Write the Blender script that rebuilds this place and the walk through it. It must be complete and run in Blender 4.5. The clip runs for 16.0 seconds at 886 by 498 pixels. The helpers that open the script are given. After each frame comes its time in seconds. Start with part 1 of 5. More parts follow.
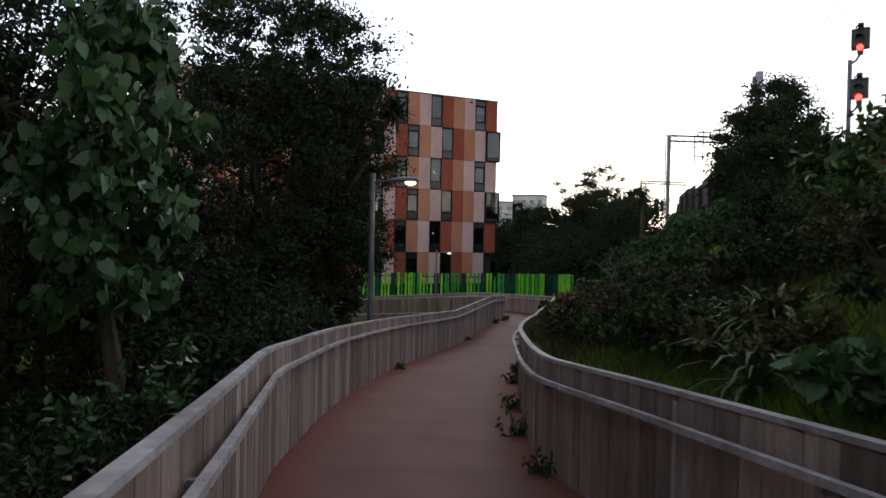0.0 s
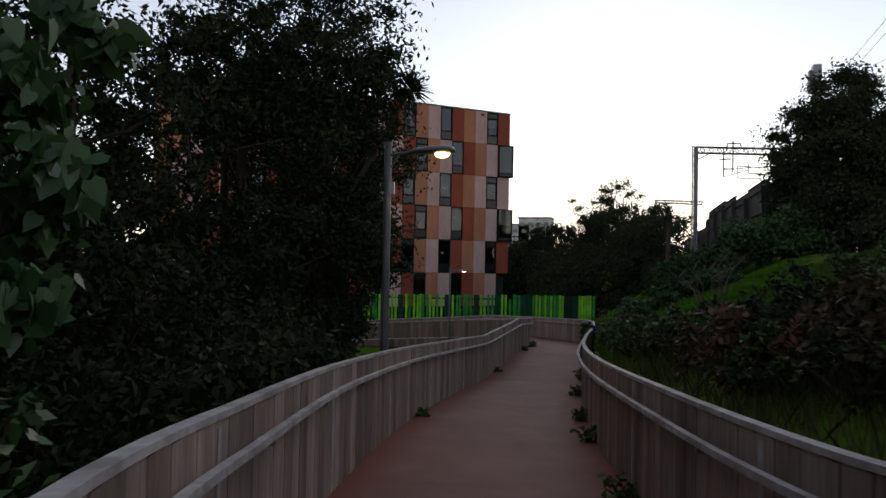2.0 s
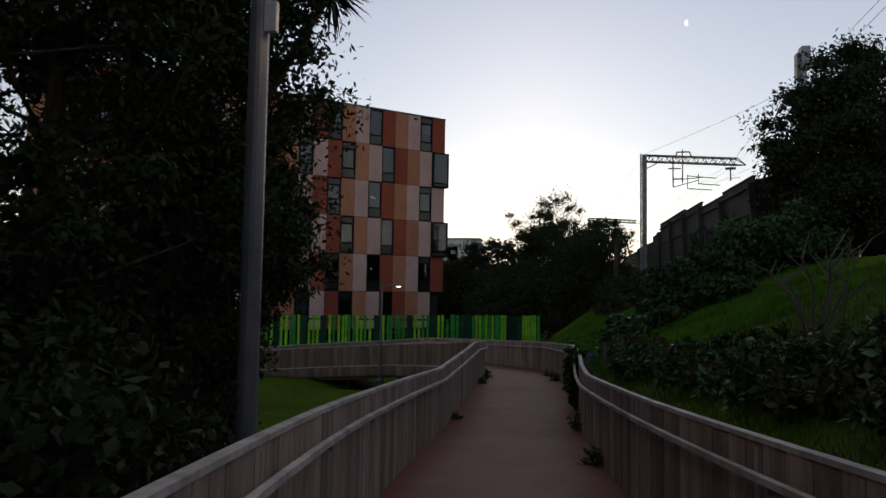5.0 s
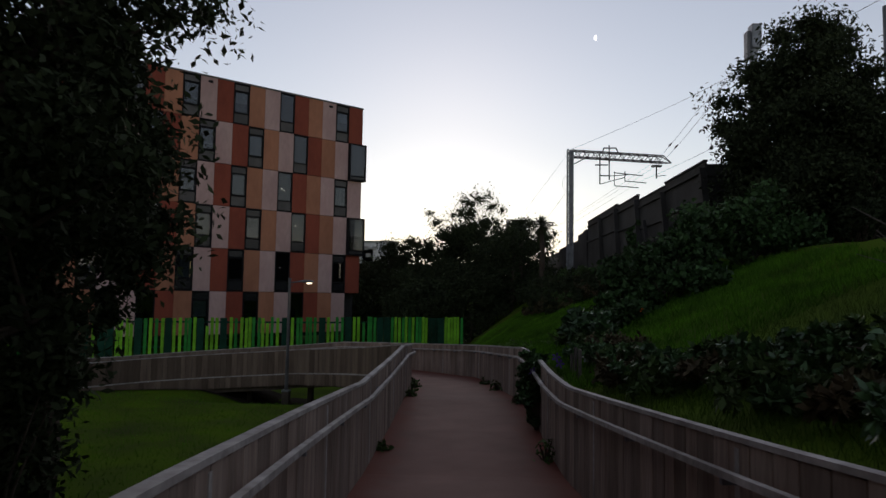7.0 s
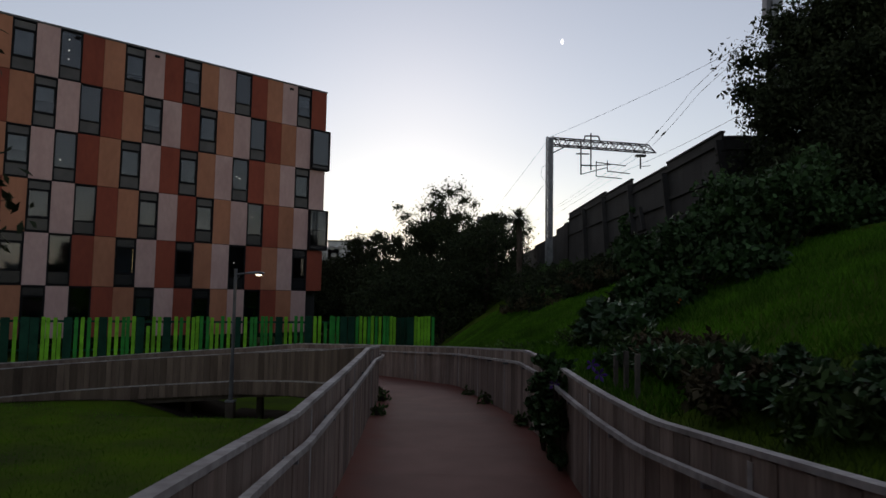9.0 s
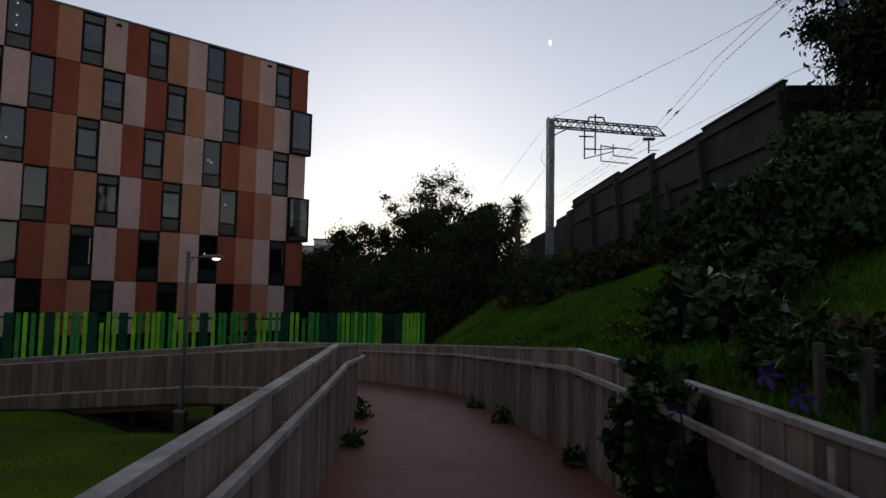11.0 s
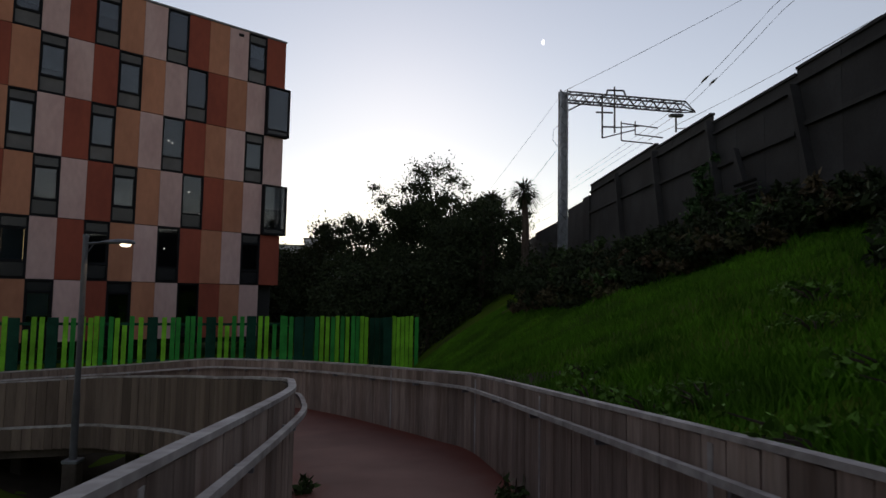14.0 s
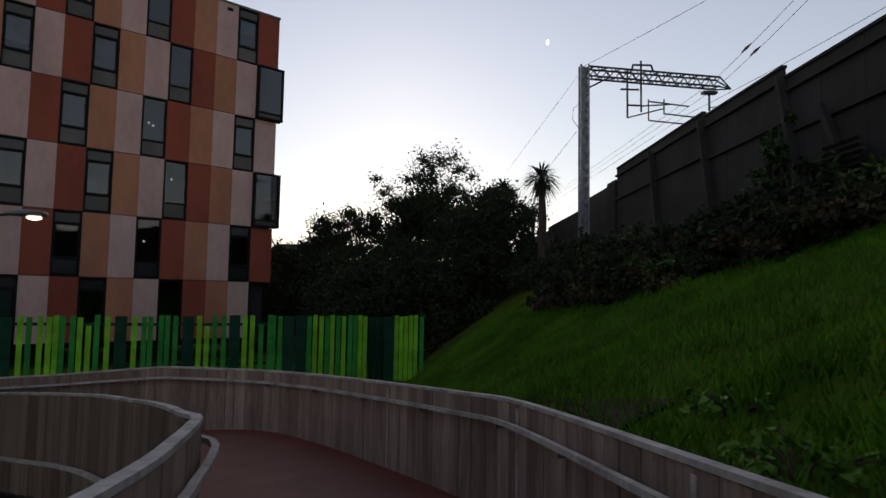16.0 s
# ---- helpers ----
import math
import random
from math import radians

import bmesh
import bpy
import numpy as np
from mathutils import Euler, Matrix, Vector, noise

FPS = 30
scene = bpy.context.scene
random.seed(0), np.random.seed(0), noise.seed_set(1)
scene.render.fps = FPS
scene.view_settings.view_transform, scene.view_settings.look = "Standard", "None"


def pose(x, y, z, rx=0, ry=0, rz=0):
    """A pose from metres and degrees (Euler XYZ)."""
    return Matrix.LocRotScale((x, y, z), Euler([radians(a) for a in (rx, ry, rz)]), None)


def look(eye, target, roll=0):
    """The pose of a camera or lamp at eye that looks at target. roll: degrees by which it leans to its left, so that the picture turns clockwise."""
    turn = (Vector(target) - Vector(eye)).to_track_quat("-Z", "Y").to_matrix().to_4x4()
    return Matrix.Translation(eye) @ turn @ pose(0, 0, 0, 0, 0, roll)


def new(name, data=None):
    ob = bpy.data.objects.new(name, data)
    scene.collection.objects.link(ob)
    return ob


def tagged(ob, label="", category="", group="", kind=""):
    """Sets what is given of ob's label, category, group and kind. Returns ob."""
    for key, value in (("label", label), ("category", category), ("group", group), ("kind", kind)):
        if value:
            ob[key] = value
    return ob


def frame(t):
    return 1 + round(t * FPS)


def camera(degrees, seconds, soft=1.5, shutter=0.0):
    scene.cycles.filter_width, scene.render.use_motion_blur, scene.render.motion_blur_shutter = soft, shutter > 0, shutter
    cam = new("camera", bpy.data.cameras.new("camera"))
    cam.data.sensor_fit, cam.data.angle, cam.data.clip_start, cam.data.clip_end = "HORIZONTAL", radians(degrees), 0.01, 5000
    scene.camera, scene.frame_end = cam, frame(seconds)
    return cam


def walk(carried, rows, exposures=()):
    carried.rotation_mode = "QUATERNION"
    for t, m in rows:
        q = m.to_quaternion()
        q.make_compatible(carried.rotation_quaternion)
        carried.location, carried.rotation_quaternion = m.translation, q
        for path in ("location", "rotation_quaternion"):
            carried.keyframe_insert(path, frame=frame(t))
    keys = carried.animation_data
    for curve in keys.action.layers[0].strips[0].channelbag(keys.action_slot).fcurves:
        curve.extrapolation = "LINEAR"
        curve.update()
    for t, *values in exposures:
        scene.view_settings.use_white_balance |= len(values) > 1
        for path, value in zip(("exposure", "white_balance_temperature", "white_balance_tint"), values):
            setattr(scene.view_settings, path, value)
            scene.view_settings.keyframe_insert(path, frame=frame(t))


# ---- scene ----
cam = camera(68.9, 16.0, shutter=0.3)
METRES, EYE, TILT, LEAN, TURN = 26.0, 1.5, 0.0, 0.0, 16.0
ROWS = [
    (0.0, 0.0, 0.0, 0.0, 0.02, -0.87, -1.12),
    (0.5, -0.0054, 0.0325, -0.0035, 0.2, -0.77, -1.12),
    (1.0, -0.0109, 0.0658, -0.0071, 0.3, -0.44, -1.15),
    (1.5, -0.0149, 0.0984, -0.0106, 0.34, 0.4, -1.13),
    (2.0, -0.0198, 0.1321, -0.0142, 0.36, 1.25, -1.08),
    (2.5, -0.0222, 0.1647, -0.0166, 0.3, 1.81, -1.08),
    (3.0, -0.025, 0.1987, -0.019, -0.05, 2.3, -1.12),
    (3.5, -0.0264, 0.2327, -0.0225, -0.77, 2.72, -1.06),
    (6.0, -0.0249, 0.3808, -0.034, -10.42, 3.67, -0.97),
    (6.5, -0.023, 0.4112, -0.0374, -12.2, 3.79, -0.97),
    (7.0, -0.0186, 0.4411, -0.0405, -13.66, 3.9, -0.96),
    (7.5, -0.014, 0.4708, -0.0423, -14.65, 3.96, -1.01),
    (8.0, -0.0085, 0.4999, -0.0438, -15.4, 4.0, -1.03),
    (8.5, -0.0019, 0.5306, -0.0467, -16.07, 4.05, -1.03),
    (9.0, 0.0037, 0.5607, -0.0499, -16.61, 4.08, -1.04),
    (11.5, 0.0405, 0.7182, -0.0627, -17.88, 4.14, -1.14),
    (12.0, 0.0473, 0.7493, -0.0628, -18.01, 4.15, -1.12),
    (12.5, 0.0551, 0.7786, -0.0633, -18.16, 4.16, -1.11),
    (13.0, 0.0644, 0.8081, -0.0624, -18.24, 4.16, -1.08),
    (13.5, 0.0737, 0.8358, -0.0622, -18.32, 4.18, -1.07),
    (14.0, 0.0837, 0.8646, -0.0618, -18.35, 4.18, -1.03),
    (14.5, 0.0915, 0.8926, -0.0625, -18.37, 4.21, -1.03),
    (15.0, 0.1, 0.9207, -0.0627, -18.4, 4.22, -1.03),
    (15.5, 0.1067, 0.9493, -0.0659, -18.27, 4.24, -1.05),
    (16.0, 0.1152, 0.9775, -0.0678, -17.96, 4.24, -1.0),
]
KELVIN, TINT = 6600, 20
EXPOSURES = [(t, e, KELVIN, TINT) for t, e in ((0.0, 0.85), (1.0, 0.72), (2.0, 0.2), (3.0, -0.08), (6.0, -0.34), (9.0, -0.37), (16.0, -0.24))]
walk(cam, [(t, pose(0, 0, EYE, TILT, LEAN, TURN) @ pose(METRES * x, METRES * y, METRES * z, 90 + pitch, roll, yaw)) for t, x, y, z, yaw, pitch, roll in ROWS], EXPOSURES)

# ---- light ----
SUN_ELEVATION, SUN_AZIMUTH = 15.0, -2.0
world = bpy.data.worlds.new("dusk_sky")
scene.world = world
world.use_nodes = True
wn = world.node_tree
sky = wn.nodes.new("ShaderNodeTexSky")
sky.sky_type = 'NISHITA'
sky.sun_disc = False
sky.sun_elevation, sky.sun_rotation = radians(SUN_ELEVATION), radians(SUN_AZIMUTH)
sky.air_density, sky.dust_density, sky.ozone_density = 1.4, 0.12, 2.0
haze = wn.nodes.new("ShaderNodeHueSaturation")
haze.inputs["Saturation"].default_value = 0.55
wn.links.new(sky.outputs[0], haze.inputs["Color"])
wn.links.new(haze.outputs[0], wn.nodes["Background"].inputs[0])
wn.nodes["Background"].inputs[1].default_value = 0.15
sun_data = bpy.data.lights.new("sun", "SUN")
sun_data.energy, sun_data.angle, sun_data.color = 0.35, radians(40), (1.0, 0.9, 0.8)
sun = new("sun", sun_data)
sun.matrix_world = look((0, 0, 0), (math.sin(radians(SUN_AZIMUTH)) * -1, -math.cos(radians(SUN_AZIMUTH)), -math.tan(radians(SUN_ELEVATION))))

# ---- materials ----


def material(name, base, rough=0.8, metal=0.0, vary=0.25, scale=3.0, fine=40.0, bump=0.3, random_obj=0.0, island=0.0, second=None, stretch=(1, 1, 1)):
    """A node material with variation at two scales, fine relief and a random shift per piece."""
    m = bpy.data.materials.new(name)
    m.use_nodes = True
    nt = m.node_tree
    n, l = nt.nodes, nt.links
    p = n["Principled BSDF"]
    p.inputs["Metallic"].default_value = metal
    p.inputs["Specular IOR Level"].default_value = 0.02 if rough >= 0.9 else 0.12 if rough >= 0.55 and not metal else 0.5
    co = n.new("ShaderNodeNewGeometry")
    mp = n.new("ShaderNodeMapping")
    mp.inputs["Scale"].default_value = stretch
    l.new(co.outputs["Position"], mp.inputs[0])
    big, small = n.new("ShaderNodeTexNoise"), n.new("ShaderNodeTexNoise")
    big.inputs["Scale"].default_value, big.inputs["Detail"].default_value = scale, 4
    small.inputs["Scale"].default_value, small.inputs["Detail"].default_value = fine, 3
    l.new(mp.outputs[0], big.inputs["Vector"])
    l.new(mp.outputs[0], small.inputs["Vector"])
    mix = n.new("ShaderNodeMix")
    mix.data_type = 'RGBA'
    sec = second or tuple(c * 0.55 for c in base)
    mix.inputs[6].default_value, mix.inputs[7].default_value = (*base, 1), (*sec, 1)
    ramp = n.new("ShaderNodeMapRange")
    ramp.inputs[1].default_value, ramp.inputs[2].default_value = 0.35, 0.75
    l.new(big.outputs[0], ramp.inputs[0])
    l.new(ramp.outputs[0], mix.inputs[0])
    value = n.new("ShaderNodeMath")
    value.operation = 'MULTIPLY_ADD'
    value.inputs[1].default_value, value.inputs[2].default_value = 2 * vary, 1 - vary
    l.new(small.outputs[0], value.inputs[0])
    last = value.outputs[0]
    for amount, kind in ((random_obj, "ShaderNodeObjectInfo"), (island, "ShaderNodeNewGeometry")):
        if amount:
            src = n.new(kind)
            out = src.outputs["Random"] if kind == "ShaderNodeObjectInfo" else src.outputs["Random Per Island"]
            f = n.new("ShaderNodeMath")
            f.operation = 'MULTIPLY_ADD'
            f.inputs[1].default_value, f.inputs[2].default_value = 2 * amount, 1 - amount
            l.new(out, f.inputs[0])
            g = n.new("ShaderNodeMath")
            g.operation = 'MULTIPLY'
            l.new(last, g.inputs[0])
            l.new(f.outputs[0], g.inputs[1])
            last = g.outputs[0]
    hsv = n.new("ShaderNodeHueSaturation")
    l.new(mix.outputs[2], hsv.inputs["Color"])
    l.new(last, hsv.inputs["Value"])
    l.new(hsv.outputs[0], p.inputs["Base Color"])
    rr = n.new("ShaderNodeMapRange")
    rr.inputs[3].default_value, rr.inputs[4].default_value = max(0.02, rough - 0.1), min(1, rough + 0.1)
    l.new(small.outputs[0], rr.inputs[0])
    l.new(rr.outputs[0], p.inputs["Roughness"])
    if bump:
        b = n.new("ShaderNodeBump")
        b.inputs["Strength"].default_value, b.inputs["Distance"].default_value = bump, 0.01
        l.new(small.outputs[0], b.inputs["Height"])
        l.new(b.outputs[0], p.inputs["Normal"])
    return m


def plain(name, base, rough=0.6, metal=0.0):
    m = bpy.data.materials.new(name)
    m.use_nodes = True
    p = m.node_tree.nodes["Principled BSDF"]
    p.inputs["Base Color"].default_value = (*base, 1)
    p.inputs["Roughness"].default_value, p.inputs["Metallic"].default_value = rough, metal
    return m


M_GRASS = material("grass_ground", (0.072, 0.125, 0.007), 0.95, scale=0.6, fine=25, bump=0.6, second=(0.045, 0.06, 0.016))
M_BLADE = material("grass_blade", (0.1, 0.25, 0.018), 0.92, scale=0.9, fine=5, vary=0.35, island=0.22, bump=0, second=(0.04, 0.085, 0.014))
M_SCRUB = material("scrub_stem", (0.075, 0.085, 0.03), 0.8, scale=0.5, fine=8, island=0.4, bump=0, second=(0.09, 0.06, 0.04))
# Dark brown ground tone that carries the shade under the lower ramp leg.
M_UNDERSHADE = material("dark_soil", (0.05, 0.04, 0.03), 0.95, scale=1.5, fine=25, bump=0.5)
M_DECK = material("deck_coating", (0.175, 0.08, 0.065), 0.7, scale=1.6, fine=55, vary=0.2, random_obj=0.07, second=(0.13, 0.058, 0.047), bump=0.35)
def trodden(m, edge):
    """A walked-on middle strip: the coating keeps its full colour along both sides."""
    n, l = m.node_tree.nodes, m.node_tree.links
    uv, sep, off, far = n.new("ShaderNodeUVMap"), n.new("ShaderNodeSeparateXYZ"), n.new("ShaderNodeMath"), n.new("ShaderNodeMath")
    uv.uv_map = "across"
    off.operation, off.inputs[1].default_value = 'SUBTRACT', 0.5
    far.operation = 'ABSOLUTE'
    l.new(uv.outputs[0], sep.inputs[0])
    l.new(sep.outputs[0], off.inputs[0])
    l.new(off.outputs[0], far.inputs[0])
    spots, ragged, keep, mix = n.new("ShaderNodeTexNoise"), n.new("ShaderNodeMath"), n.new("ShaderNodeMapRange"), n.new("ShaderNodeMix")
    spots.inputs["Scale"].default_value = 2.5
    geo = n.new("ShaderNodeNewGeometry")
    l.new(geo.outputs["Position"], spots.inputs["Vector"])
    ragged.operation, ragged.inputs[1].default_value = 'MULTIPLY_ADD', 0.22
    l.new(spots.outputs[0], ragged.inputs[0])
    l.new(far.outputs[0], ragged.inputs[2])
    keep.inputs[1].default_value, keep.inputs[2].default_value = 0.42, 0.58
    l.new(ragged.outputs[0], keep.inputs[0])
    mix.data_type = 'RGBA'
    base = n["Principled BSDF"].inputs["Base Color"]
    l.new(keep.outputs[0], mix.inputs[0])
    l.new(base.links[0].from_socket, mix.inputs[6])
    mix.inputs[7].default_value = (*edge, 1)
    l.new(mix.outputs[2], base)


trodden(M_DECK, (0.165, 0.05, 0.036))
M_UNDER = material("deck_frame_timber", (0.10, 0.08, 0.065), 0.9, scale=2, fine=20)
M_GREYWOOD = material("weathered_timber", (0.31, 0.24, 0.20), 0.8, scale=1.2, fine=9, vary=0.5, random_obj=0.3, second=(0.155, 0.108, 0.085), stretch=(4, 4, 0.45))
# Darker brown copy of the timber: the outer faces' shade is in its colour.
M_SHADEWOOD = material("brown_outer_timber", (0.16, 0.118, 0.09), 0.8, scale=1.2, fine=9, random_obj=0.3, island=0.3, second=(0.10, 0.07, 0.055), stretch=(4, 4, 0.45))
M_RUST = material("rust_red_board", (0.12, 0.045, 0.035), 0.85, scale=1.0, fine=15)
M_CAP = material("cap_timber", (0.46, 0.43, 0.405), 0.75, scale=3.2, fine=16, vary=0.45, second=(0.22, 0.195, 0.18))
M_NOISE = material("noise_wall_board", (0.048, 0.046, 0.045), 0.85, scale=1.0, fine=15, random_obj=0.12, second=(0.03, 0.028, 0.026))
M_STEEL = material("galvanised_steel", (0.26, 0.27, 0.29), 0.5, metal=0.6, scale=4, fine=60)
# Boom steel darkened in colour to read as a silhouette against bright sky.
M_DARKSTEEL = material("weathered_dark_steel", (0.04, 0.04, 0.044), 0.6, metal=0.4, scale=4, fine=60)
M_POLE = material("grey_painted_steel", (0.13, 0.13, 0.14), 0.45, metal=0.3, scale=3, fine=50)
M_TERRA = material("terracotta_panel", (0.27, 0.068, 0.042), 0.75, scale=0.9, fine=5, random_obj=0.08, bump=0.05, vary=0.16, stretch=(1, 1, 0.45), second=(0.22, 0.055, 0.036))
M_TAN = material("tan_panel", (0.42, 0.185, 0.11), 0.75, scale=0.9, fine=5, random_obj=0.08, bump=0.05, vary=0.16, stretch=(1, 1, 0.45), second=(0.35, 0.15, 0.09))
M_PINK = material("pale_pink_panel", (0.52, 0.355, 0.33), 0.75, scale=0.9, fine=5, random_obj=0.06, bump=0.05, vary=0.16, stretch=(1, 1, 0.45), second=(0.44, 0.28, 0.26))
M_FRAME = material("dark_window_frame", (0.012, 0.012, 0.014), 0.7, scale=3, fine=30, bump=0.05)
M_SPANDREL = material("grey_spandrel_panel", (0.085, 0.078, 0.074), 0.5, scale=1, fine=10, bump=0, random_obj=0.25, vary=0.15)
M_DARKSPANDREL = plain("black_spandrel_glass", (0.012, 0.012, 0.014), 0.25)
# Near-black backing: the shade of unlit rooms is put into its colour.
M_ROOMSHADE = plain("dark_room", (0.025, 0.024, 0.023), 0.9)
M_BLIND = material("pale_blind", (0.45, 0.44, 0.40), 0.8, scale=1, fine=12, bump=0.1, random_obj=0.3)
M_ROOF = plain("roof_membrane", (0.12, 0.12, 0.12), 0.9)
M_LEAF = material("dark_leaf", (0.034, 0.046, 0.02), 0.85, scale=0.8, fine=6, island=0.4, bump=0, second=(0.026, 0.034, 0.016))
M_BIGLEAF = material("broad_leaf", (0.05, 0.115, 0.032), 0.5, scale=0.8, fine=6, island=0.4, bump=0, second=(0.04, 0.085, 0.03))
M_VINE = material("vine_leaf", (0.045, 0.095, 0.03), 0.6, scale=0.8, fine=6, island=0.45, bump=0, second=(0.03, 0.052, 0.02))
M_WEED = material("weed_leaf", (0.1, 0.22, 0.028), 0.65, scale=0.8, fine=6, island=0.35, bump=0, second=(0.06, 0.11, 0.02))
M_GLOSSLEAF = material("glossy_leaf", (0.055, 0.12, 0.03), 0.4, scale=0.8, fine=6, island=0.4, bump=0, second=(0.03, 0.06, 0.02))
M_SHRUB = material("shrub_leaf", (0.06, 0.11, 0.03), 0.6, scale=0.8, fine=6, island=0.4, bump=0, second=(0.045, 0.06, 0.022))
M_DRY = material("dry_brown_leaf", (0.16, 0.085, 0.055), 0.8, scale=1, fine=8, island=0.4, bump=0)
M_PALEBLADE = material("pale_strap_leaf", (0.12, 0.16, 0.08), 0.7, scale=2, fine=8, island=0.3, bump=0)
M_DARKBLADE = material("dark_grass_blade", (0.07, 0.15, 0.018), 0.92, scale=0.7, fine=8, island=0.35, bump=0, second=(0.065, 0.075, 0.024))
M_DRYVINE = material("brown_vine_leaf", (0.09, 0.06, 0.035), 0.8, scale=1, fine=8, island=0.4, bump=0, second=(0.05, 0.06, 0.025))
M_BARK = material("bark", (0.09, 0.07, 0.055), 0.95, scale=4, fine=30, bump=0.6, stretch=(2, 2, 0.4))
M_PALEBARK = material("pale_dead_wood", (0.17, 0.145, 0.125), 0.9, scale=4, fine=30)
M_LIME = material("lime_green_paint", (0.22, 0.60, 0.035), 0.55, scale=2, fine=20, random_obj=0.12)
M_MID = material("mid_green_paint", (0.03, 0.30, 0.05), 0.55, scale=2, fine=20, random_obj=0.12)
M_DARKGREEN = material("dark_green_paint", (0.009, 0.06, 0.034), 0.55, scale=2, fine=20, random_obj=0.12)
M_BLACK = plain("black_metal", (0.012, 0.012, 0.013), 0.5)
M_WIRE = plain("wire", (0.03, 0.03, 0.035), 0.6, 0.5)
M_CONCRETE = material("concrete", (0.30, 0.29, 0.28), 0.9, scale=1, fine=20)
M_WHITEWALL = material("pale_render_wall", (0.62, 0.62, 0.64), 0.85, scale=0.3, fine=4, bump=0)
M_ORANGE = plain("orange_petal", (0.65, 0.16, 0.02), 0.6)
M_PURPLE = plain("purple_petal", (0.10, 0.03, 0.25), 0.6)


def glowing(name, colour, strength):
    m = bpy.data.materials.new(name)
    m.use_nodes = True
    p = m.node_tree.nodes["Principled BSDF"]
    p.inputs["Base Color"].default_value = (*colour, 1)
    p.inputs["Emission Color"].default_value = (*colour, 1)
    p.inputs["Emission Strength"].default_value = strength
    return m


M_LAMPGLOW = glowing("warm_lamp_lens", (1.0, 0.74, 0.3), 3.2)
M_COOLGLOW = glowing("cool_lamp_lens", (1.0, 0.86, 0.6), 3.0)
M_ROOMGLOW = glowing("warm_ceiling_lamp", (1.0, 0.70, 0.30), 0.8)
M_RED = glowing("red_signal_lens", (1.0, 0.03, 0.02), 6.0)
M_MOON = glowing("moon", (0.95, 0.96, 1.0), 1.5)


def glass(name, tint):
    m = bpy.data.materials.new(name)
    m.use_nodes = True
    n, l = m.node_tree.nodes, m.node_tree.links
    out = n["Material Output"]
    n.remove(n["Principled BSDF"])
    t, g, f, x = n.new("ShaderNodeBsdfTransparent"), n.new("ShaderNodeBsdfGlossy"), n.new("ShaderNodeFresnel"), n.new("ShaderNodeMixShader")
    t.inputs[0].default_value = (*tint, 1)
    g.inputs["Roughness"].default_value = 0.03
    f.inputs[0].default_value = 1.7
    l.new(f.outputs[0], x.inputs[0])
    l.new(t.outputs[0], x.inputs[1])
    l.new(g.outputs[0], x.inputs[2])
    l.new(x.outputs[0], out.inputs[0])
    return m


M_GLASS = glass("window_glass", (0.55, 0.60, 0.65))

# ---- helpers of the scene ----


def part(name, bm, mat, parent=None, label=""):
    me = bpy.data.meshes.new(name)
    bm.to_mesh(me)
    bm.free()
    me.materials.append(mat)
    ob = new(name, me)
    if parent:
        ob.parent = parent
    if label:
        ob["label"] = label
    return ob


def box(bm, cx, cy, cz, sx, sy, sz, rz=0.0, m=None):
    mm = Matrix.Translation((cx, cy, cz)) @ Matrix.Rotation(rz, 4, 'Z') @ Matrix.Diagonal((sx, sy, sz, 1))
    return bmesh.ops.create_cube(bm, size=1, matrix=(m @ mm) if m else mm)["verts"]


def smooth_line(pts, step=0.25):
    """Catmull-Rom through plan points, resampled at even steps."""
    P = [np.array(p, float) for p in pts]
    P = [2 * P[0] - P[1]] + P + [2 * P[-1] - P[-2]]
    out = []
    for i in range(1, len(P) - 2):
        a, b, c, d = P[i - 1], P[i], P[i + 1], P[i + 2]
        for k in range(20):
            t = k / 20
            out.append(0.5 * (2 * b + (c - a) * t + (2 * a - 5 * b + 4 * c - d) * t * t + (3 * b - a - 3 * c + d) * t ** 3))
    out.append(P[-2])
    out = np.array(out)
    s = np.concatenate([[0], np.cumsum(np.linalg.norm(np.diff(out, axis=0), axis=1))])
    n = max(2, int(s[-1] / step))
    q = np.linspace(0, s[-1], n + 1)
    return np.stack([np.interp(q, s, out[:, 0]), np.interp(q, s, out[:, 1])], 1)


# ---- plan of the ramp ----
LEFT = [(4.0, -12.0), (1.4, -4.6), (-1.02, 0.8), (-2.5, 3.9), (-2.75, 4.4), (-3.15, 5.5), (-4.0, 8.6), (-4.62, 12.6), (-4.85, 17), (-4.9, 21), (-4.97, 24), (-5.12, 27.2), (-5.3, 28.4), (-5.43, 29.0)]
INNER_RETURN = [(-5.43, 29.0), (-5.55, 29.4), (-5.81, 29.85), (-6.2, 30.6), (-7.05, 32.0), (-8.2, 33.4), (-9.3, 34.25), (-10.8, 35.0), (-14.8, 35.3), (-17.6, 34.4), (-22.0, 32.0), (-27, 28.0)]
RIGHT = [(6.4, -11.0), (3.7, -3.5), (1.7, 1.3), (0.36, 4.0), (-0.36, 5.3), (-0.69, 6.05), (-1.1, 7.8), (-1.78, 11.5), (-2.24, 15.5), (-2.47, 19), (-2.45, 22), (-2.6, 24.5), (-2.9, 27.5), (-3.3, 30.6), (-3.7, 31.6), (-4.45, 33.0), (-5.7, 35.0), (-7.2, 36.5), (-10.0, 37.5), (-14.8, 37.8), (-18.2, 36.8), (-23.2, 34.2), (-29, 30.0)]
FLOOR_Y = [-14, 0, 5.63, 9.34, 14, 18.3, 23.7, 31, 38]
FLOOR_Z = [1.3, 0, -0.56, -0.89, -1.29, -1.62, -1.63, -2.17, -2.7]
WALL_H, RAIL_H = 1.05, 0.87
